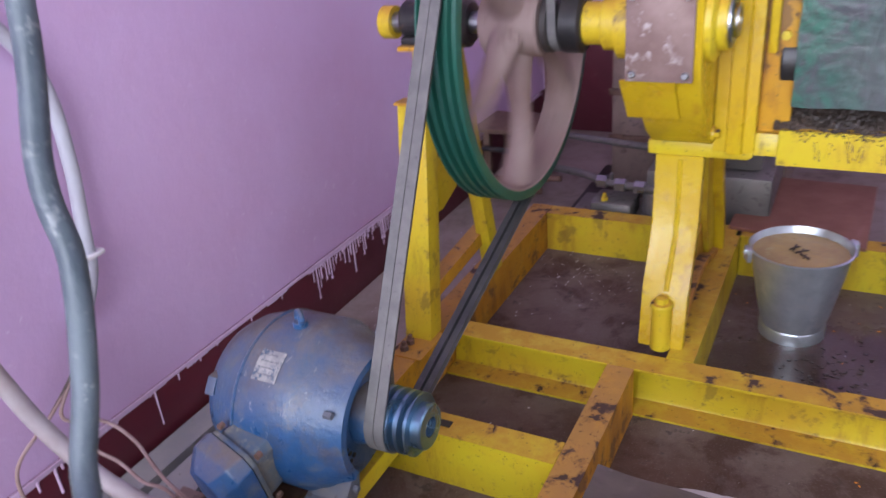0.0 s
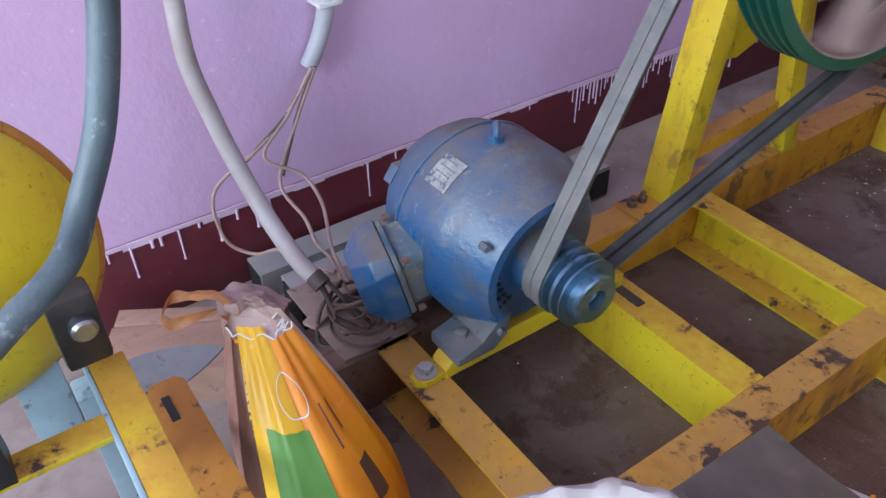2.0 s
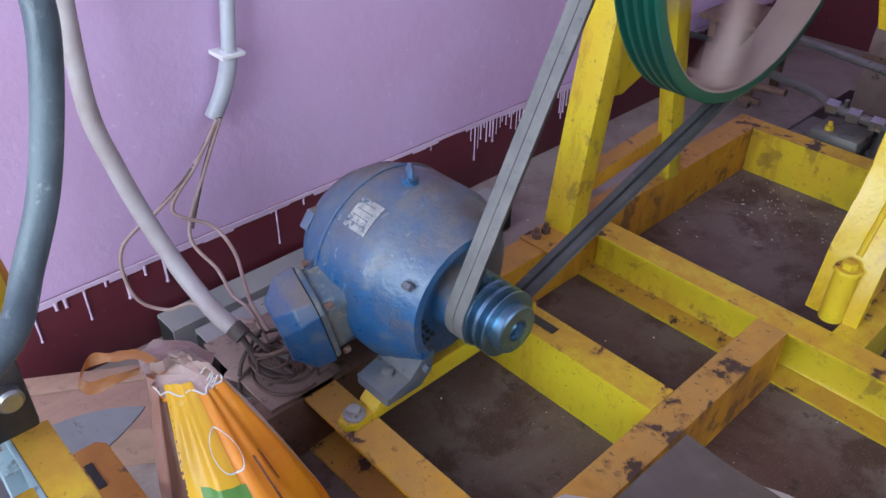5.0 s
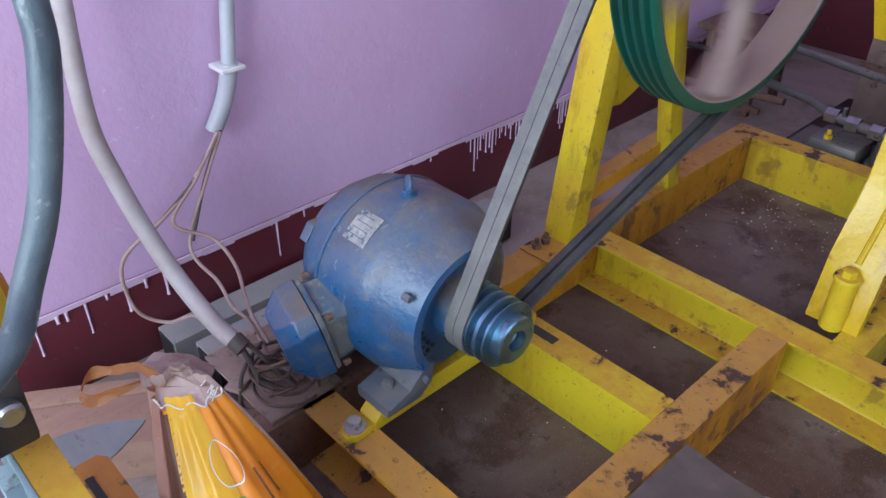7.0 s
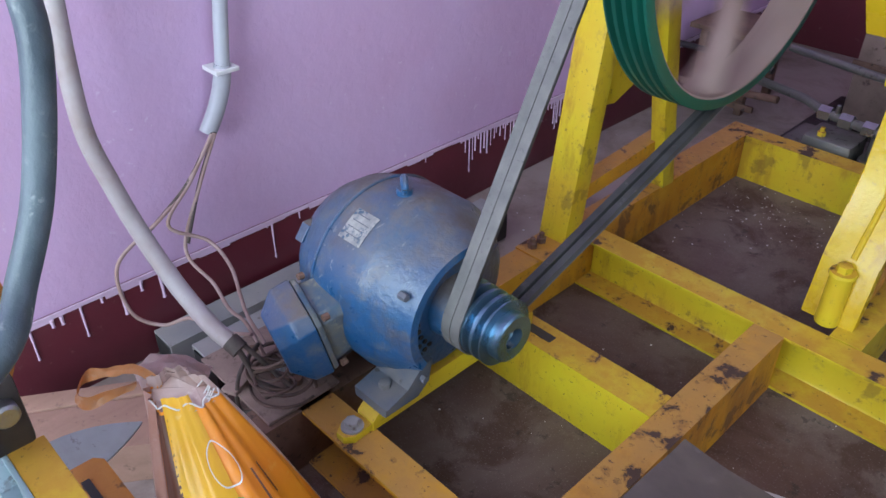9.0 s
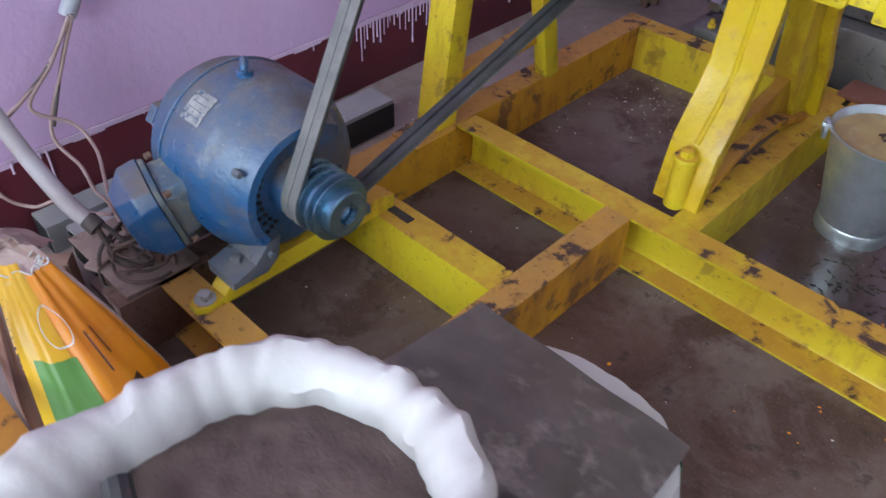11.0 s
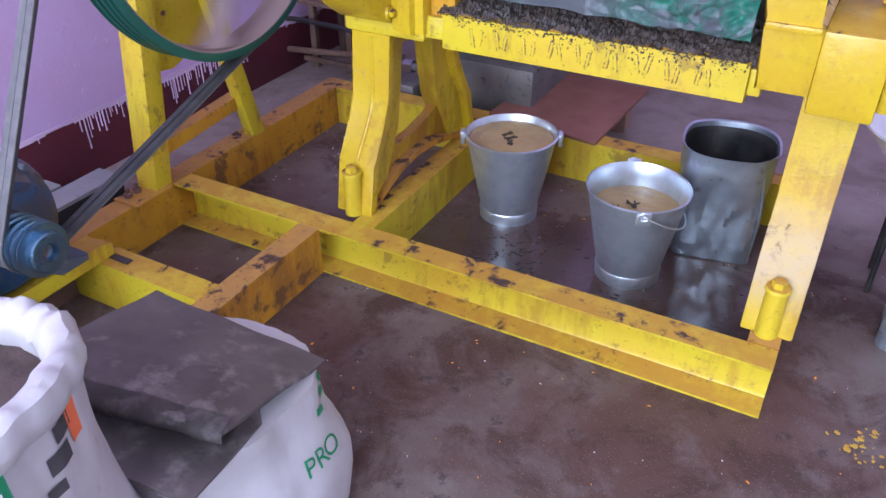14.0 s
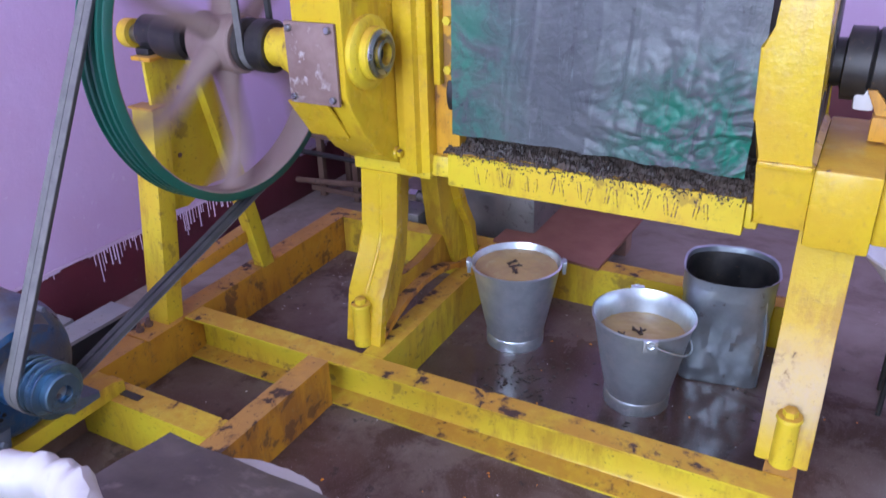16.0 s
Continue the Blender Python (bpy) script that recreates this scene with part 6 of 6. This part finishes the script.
    bmesh.ops.solidify(bm, geom=list(bm.faces), thickness=0.0012)
    part("strap", bm, BAG_STRAP, b, "twisted orange plastic strap")
    bm = bmesh.new()
    ring = [at(2 * math.pi * i / 40, 0.955) for i in range(40)]
    mid = sum(ring, Vector()) / 40 + Vector((0, 0.02, 0.006))
    cap = [bm.verts.new(p) for p in ring]
    hub = bm.verts.new(mid)
    for i in range(40):
        bm.faces.new((cap[i], cap[(i + 1) % 40], hub))
    part("inner_film", bm, BAG_FILM, b, "crumpled milky film inside the mouth")
    bm = bmesh.new()
    rng = random.Random(9)
    for i in range(6):
        p = at(radians(40 + 10 * i), 0.99)
        tube(bm, [p, p + Vector((rng.uniform(-0.01, 0.01), rng.uniform(-0.02, 0.0), -0.02)), p + Vector((rng.uniform(-0.015, 0.015), -0.02, -0.045))], 0.0012, 5, 3)
    part("thread", bm, WHITE_PRINT, b, "frayed white stitching")


build_bag()


# ---- chaff cutter in the foreground ----
def build_cutter():
    c = thing("chaff_cutter", "yellow chaff cutter with curved blade, guard and angle-iron frame", "chaff cutter")
    bm = turned([(0, -0.02), (0.22, -0.02), (0.245, -0.01), (0.25, 0.0), (0.245, 0.012), (0.21, 0.035), (0.12, 0.06), (0, 0.07)], (-0.60, -1.565, 0.645), "x", 60)
    part("guard_disc", bm, YELLOW, c)
    bm = bmesh.new()
    pts = [Vector((-0.61, -1.565 + 0.252 * math.cos(a), 0.645 + 0.252 * math.sin(a))) for a in [2 * math.pi * i / 40 for i in range(41)]]
    tube(bm, pts, 0.009, 8, 2)
    part("guard_rim", bm, ORANGE, c)
    # bracket with its bolt
    bm = bmesh.new()
    box(bm, -0.47, -0.425, -1.42, -1.36, 0.545, 0.66, 0.008)
    br = part("bracket", bm, DARK_STEEL, c)
    bm = bmesh.new()
    cylinder(bm, 0.017, -0.43, -0.405, (0, -1.385, 0.617), "x", 16, 0.004)
    part("bolt", bm, STEEL, br)
    # frame of angle iron
    def bar(name, x0, x1, y0, y1, z0, z1, mat):
        part(name, boxed(x0, x1, y0, y1, z0, z1, 0.002), mat, c)
    bar("top_bar", -0.46, 0.02, -1.397, -1.348, 0.510, 0.520, YELLOW)
    bar("top_bar_side", -0.46, 0.02, -1.404, -1.397, 0.455, 0.521, LIGHT_BLUE)
    bar("top_bar_lip", -0.46, 0.02, -1.356, -1.348, 0.470, 0.510, YELLOW_DIRTY)
    bar("cross_bar", -0.36, -0.315, -1.95, -1.404, 0.510, 0.520, YELLOW)
    bar("post", -0.455, -0.41, -1.425, -1.372, 0.0, 0.509, LIGHT_BLUE)
    bar("post", -0.03, 0.015, -1.425, -1.382, 0.0, 0.509, LIGHT_BLUE)
    bar("post", -0.36, -0.318, -1.95, -1.905, 0.0, 0.509, LIGHT_BLUE)
    bar("lower_bar", -0.62, -0.456, -1.40, -1.37, 0.36, 0.40, LIGHT_BLUE)
    bm = bmesh.new()
    tube(bm, [(-0.60, -1.545, 0.645), (-0.50, -1.545, 0.645), (-0.36, -1.545, 0.64)], 0.02, 14, 3)
    part("spindle", bm, STEEL, c)
    bar("bearing_post", -0.37, -0.31, -1.575, -1.515, 0.52, 0.66, DARK_STEEL)
    # slotted orange bar
    bm = bmesh.new()
    prism(bm, [(-0.60, -1.275), (-0.585, -1.262), (-0.03, -1.262), (-0.03, -1.332), (-0.585, -1.332), (-0.60, -1.318)], 0.292, 0.300, "z", 0.001)
    sl = part("slotted_bar", bm, ORANGE, c)
    bm = bmesh.new()
    box(bm, -0.56, -0.50, -1.312, -1.298, 0.3005, 0.302)
    part("slot", bm, BLACK, sl)
    bar("slotted_bar_post", -0.10, -0.05, -1.33, -1.265, 0.0, 0.291, ORANGE)
    bar("slotted_bar_post", -0.53, -0.49, -1.33, -1.29, 0.0, 0.291, DARK_STEEL)
    # curved blade
    bm = bmesh.new()
    up = []
    for i in range(25):
        u = i / 24
        y = -1.46 + 0.30 * u
        z = 0.282 - 0.045 * u
        w = 0.046 * (1 - max(0, u - 0.45) ** 2 / 0.31) + 0.002
        x = -0.63 - 0.05 * u
        up.append(((x - w, y, z + w * 0.5), (x + w * 0.8, y - 0.01, z - w * 0.3)))
    a = [[bm.verts.new(q) for q in p] + [bm.verts.new((q[0] - 0.002, q[1], q[2] - 0.006)) for q in p[::-1]] for p in up]
    for p, q in zip(a, a[1:]):
        for k in range(4):
            bm.faces.new((p[k], p[(k + 1) % 4], q[(k + 1) % 4], q[k]))
    bm.faces.new(a[0])
    bm.faces.new(a[-1][::-1])
    part("blade", bm, BLADE, c, "dull steel curved blade")
    bar("blade_arm", -0.66, -0.60, -1.50, -1.43, 0.24, 0.50, LIGHT_BLUE)


build_cutter()

pl = thing("timber_plank", "weathered brown timber offcuts stacked by the wall", "timber")
for quad, z in (([(-1.02, -1.27), (-0.825, -0.96), (-0.795, -0.986), (-0.975, -1.295)], 0.105),
                ([(-0.975, -1.30), (-0.793, -0.991), (-0.665, -1.062), (-0.87, -1.36)], 0.102)):
    bm = bmesh.new()
    prism(bm, quad, 0.0, z, "z", 0.004)
    part("plank", bm, PLANK, pl)


# ---- hose, conduits and cables ----
def cable(name, label, category, pts, r, mat, n=12, steps=10, ridge=0.0):
    t = thing(name, label, category)
    bm = bmesh.new()
    tube(bm, pts, r, n, steps, ridge)
    part("sheath", bm, mat, t)
    return t


cable("water_hose", "thick blue-grey rubber hose looping down in front of the cutter", "hose",
      [(-0.317, -1.035, 3.99), (-0.275, -1.102, 1.858), (-0.194, -1.197, 1.318), (-0.162, -1.256, 1.139), (-0.138, -1.27, 1.054), (-0.128, -1.302, 0.948), (-0.113, -1.34, 0.881), (-0.08, -1.375, 0.850), (-0.058, -1.441, 0.820), (-0.037, -1.55, 0.746), (0.035, -1.72, 0.49), (0.0, -1.88, 0.12), (-0.14, -1.98, 0.015)], 0.0128, HOSE, 16, 10)
wp = thing("wall_conduit", "grey plastic conduit pipe clipped to the wall", "conduit")
bm = bmesh.new()
tube(bm, [(-0.992, -1.0, 3.99), (-0.990, -0.92, 1.6), (-0.988, -0.75, 1.22), (-0.985, -0.680, 1.10), (-0.980, -0.650, 1.00), (-0.978, -0.652, 0.85), (-0.976, -0.666, 0.74), (-0.974, -0.678, 0.655)], 0.016, 14, 8)
part("pipe", bm, PIPE_GREY, wp)
bm = bmesh.new()
tube(bm, [(-0.974, -0.677, 0.66), (-0.976, -0.688, 0.61), (-0.980, -0.708, 0.56), (-0.984, -0.733, 0.516)], 0.019, 14, 6)
part("sleeve", bm, PIPE_GREY, wp)
bm = bmesh.new()
box(bm, -1.011, -0.952, -0.706, -0.650, 0.646, 0.656, 0.002)
part("clip", bm, PLASTIC_WHITE, wp, "white plastic clip")

cable("flexible_conduit", "dusty white flexible conduit hanging down to the motor", "conduit",
      [(-1.0, -1.0, 4.0), (-1.0, -0.98, 1.6), (-0.995, -0.985, 1.05), (-0.985, -1.007, 0.88), (-0.965, -1.023, 0.665), (-0.94, -1.007, 0.538), (-0.90, -0.988, 0.431), (-0.82, -0.972, 0.34), (-0.73, -0.96, 0.288), (-0.68, -0.945, 0.262)], 0.0185, CONDUIT, 14, 12, 0.0)
bm = bmesh.new()
tube(bm, [(-0.690, -0.948, 0.268), (-0.680, -0.945, 0.262), (-0.668, -0.941, 0.254)], 0.0195, 12, 3)
part("end_tape", bm, WIRE, bpy.data.objects["flexible_conduit"], "dark dusty tape wrapped round the end")
bm = bmesh.new()
tube(bm, [(-0.685, -0.947, 0.279), (-0.655, -0.938, 0.225), (-0.635, -0.93, 0.185), (-0.60, -0.905, 0.168)], 0.006, 8, 6)
part("lead", bm, WIRE, bpy.data.objects["flexible_conduit"], "dark dusty lead")
bm = bmesh.new()
tube(bm, [(-0.688, -0.944, 0.281), (-0.66, -0.925, 0.25), (-0.62, -0.90, 0.20), (-0.585, -0.885, 0.17)], 0.005, 8, 6)
part("lead", bm, WIRE, bpy.data.objects["flexible_conduit"], "dark dusty lead")
bundle = thing("motor_cable", "thin dusty cables running from the wall conduit to the motor", "cable")
for k, (pts, mat) in enumerate((
        ([(-1.004, -0.745, 0.53), (-1.01, -0.827, 0.431), (-1.0, -0.903, 0.383), (-1.0, -1.012, 0.318), (-0.985, -1.016, 0.204), (-0.95, -0.97, 0.162), (-0.90, -0.926, 0.186), (-0.80, -0.91, 0.20), (-0.70, -0.89, 0.24)], WIRE_PINK),
        ([(-1.004, -0.75, 0.53), (-1.008, -0.815, 0.44), (-0.99, -0.892, 0.368), (-0.95, -0.828, 0.319), (-0.88, -0.822, 0.284), (-0.80, -0.85, 0.26), (-0.74, -0.872, 0.254), (-0.68, -0.875, 0.22)], WIRE_PINK),
        ([(-1.004, -0.742, 0.53), (-1.005, -0.80, 0.42), (-0.98, -0.87, 0.301), (-0.90, -0.858, 0.244), (-0.82, -0.871, 0.227), (-0.75, -0.873, 0.23), (-0.68, -0.88, 0.19)], WIRE_PINK),
        ([(-1.006, -0.747, 0.53), (-1.01, -0.822, 0.436), (-1.002, -0.898, 0.386), (-1.0, -0.95, 0.355)], WIRE),
        ([(-1.006, -0.741, 0.53), (-1.008, -0.795, 0.43), (-0.985, -0.86, 0.31)], WIRE))):
    bm = bmesh.new()
    tube(bm, pts, 0.0042, 8, 8)
    part("strand", bm, mat, bundle)
rng = random.Random(12)
for k in range(7):
    bm = bmesh.new()
    cx_, cy_, r_ = -0.605 + rng.uniform(-0.035, 0.035), -0.895 + rng.uniform(-0.02, 0.02), rng.uniform(0.035, 0.10)
    ph, lean_ = rng.uniform(0, 6), rng.uniform(-0.3, 0.6)
    pts = [(cx_ + r_ * math.cos(ph + a), cy_ + r_ * 0.75 * math.sin(ph + a), 0.166 + 0.005 * k + max(0.0, lean_ * r_ * (1 + math.cos(ph + a))) + 0.010 * math.sin(a * 1.5 + k)) for a in [5.8 * i / 14 for i in range(15)]]
    tube(bm, pts, rng.uniform(0.0028, 0.0042), 8, 4)
    part("coil", bm, CABLE_BROWN, bundle, "coil of slack dusty cable")
bm = bmesh.new()
tube(bm, [(-0.70, -0.88, 0.21), (-0.66, -0.95, 0.20), (-0.66, -0.965, 0.12), (-0.63, -0.95, 0.12), (-0.60, -0.92, 0.17)], 0.0045, 8, 8)
part("strand", bm, WIRE, bundle)


# ---- crumbs on the floor ----
def scatter(name, label, count, mat, region, size, seed, spread=None):
    rng = random.Random(seed)
    bm = bmesh.new()
    for _ in range(count):
        if spread:
            x, y = rng.gauss(spread[0], spread[2]), rng.gauss(spread[1], spread[2])
        else:
            x, y = rng.uniform(region[0], region[1]), rng.uniform(region[2], region[3])
        s = rng.uniform(*size)
        a = rng.uniform(0, 6.28)
        mm = Matrix.Translation((x, y, s * 0.12)) @ Matrix.Rotation(a, 4, "Z") @ Matrix.Diagonal((s, s * rng.uniform(0.35, 0.8), s * 0.25, 1))
        bmesh.ops.create_icosphere(bm, subdivisions=1, radius=0.5, matrix=mm)
    return tagged(part(name, bm, mat), label, "crumbs", kind="stuff")


scatter("cane_crumb", "yellowish cane crumbs scattered on the floor", 70, BAG_ORANGE, (0.1, 1.8, -0.5, 0.8), (0.004, 0.013), 1)
scatter("cane_crumb", "pile of yellow cane crumbs on the floor", 34, YELLOW, None, (0.005, 0.02), 2, (1.525, 0.02, 0.03))
scatter("plaster_crumb", "pale plaster crumbs scattered on the floor", 260, PAPER, (-0.95, 1.8, -0.7, 1.3), (0.002, 0.007), 3)
scatter("plaster_crumb", "pale crumbs of plaster and dust between the steel rails", 130, PAPER, None, (0.002, 0.007), 5, (-0.28, 0.72, 0.13))
scatter("dark_crumb", "dark wet bagasse crumbs on the wet floor", 190, DEBRIS, (0.25, 1.3, 0.10, 0.85), (0.003, 0.017), 5)
scatter("dark_crumb", "dark wet bagasse crumbs by the buckets", 110, DEBRIS, None, (0.004, 0.018), 6, (0.53, 0.36, 0.07))


# ---- what moves ----
def motions():
    degrees, rows, spin = 1500.0, [], []
    hub = Matrix.Translation(((FX0 + FX1) / 2, SY, SZ))
    eye = Matrix.Translation(PULLEY_AT)
    for k in range(481):
        t = k / 30
        rows.append((t, hub @ Matrix.Rotation(radians(-degrees * t + 20), 4, "X")))
        spin.append((t, eye @ Matrix.Rotation(radians(-82.0 * k), 4, "X")))
    walk(FLYWHEEL, rows)
    walk(MOTOR_PULLEY, spin)


motions()
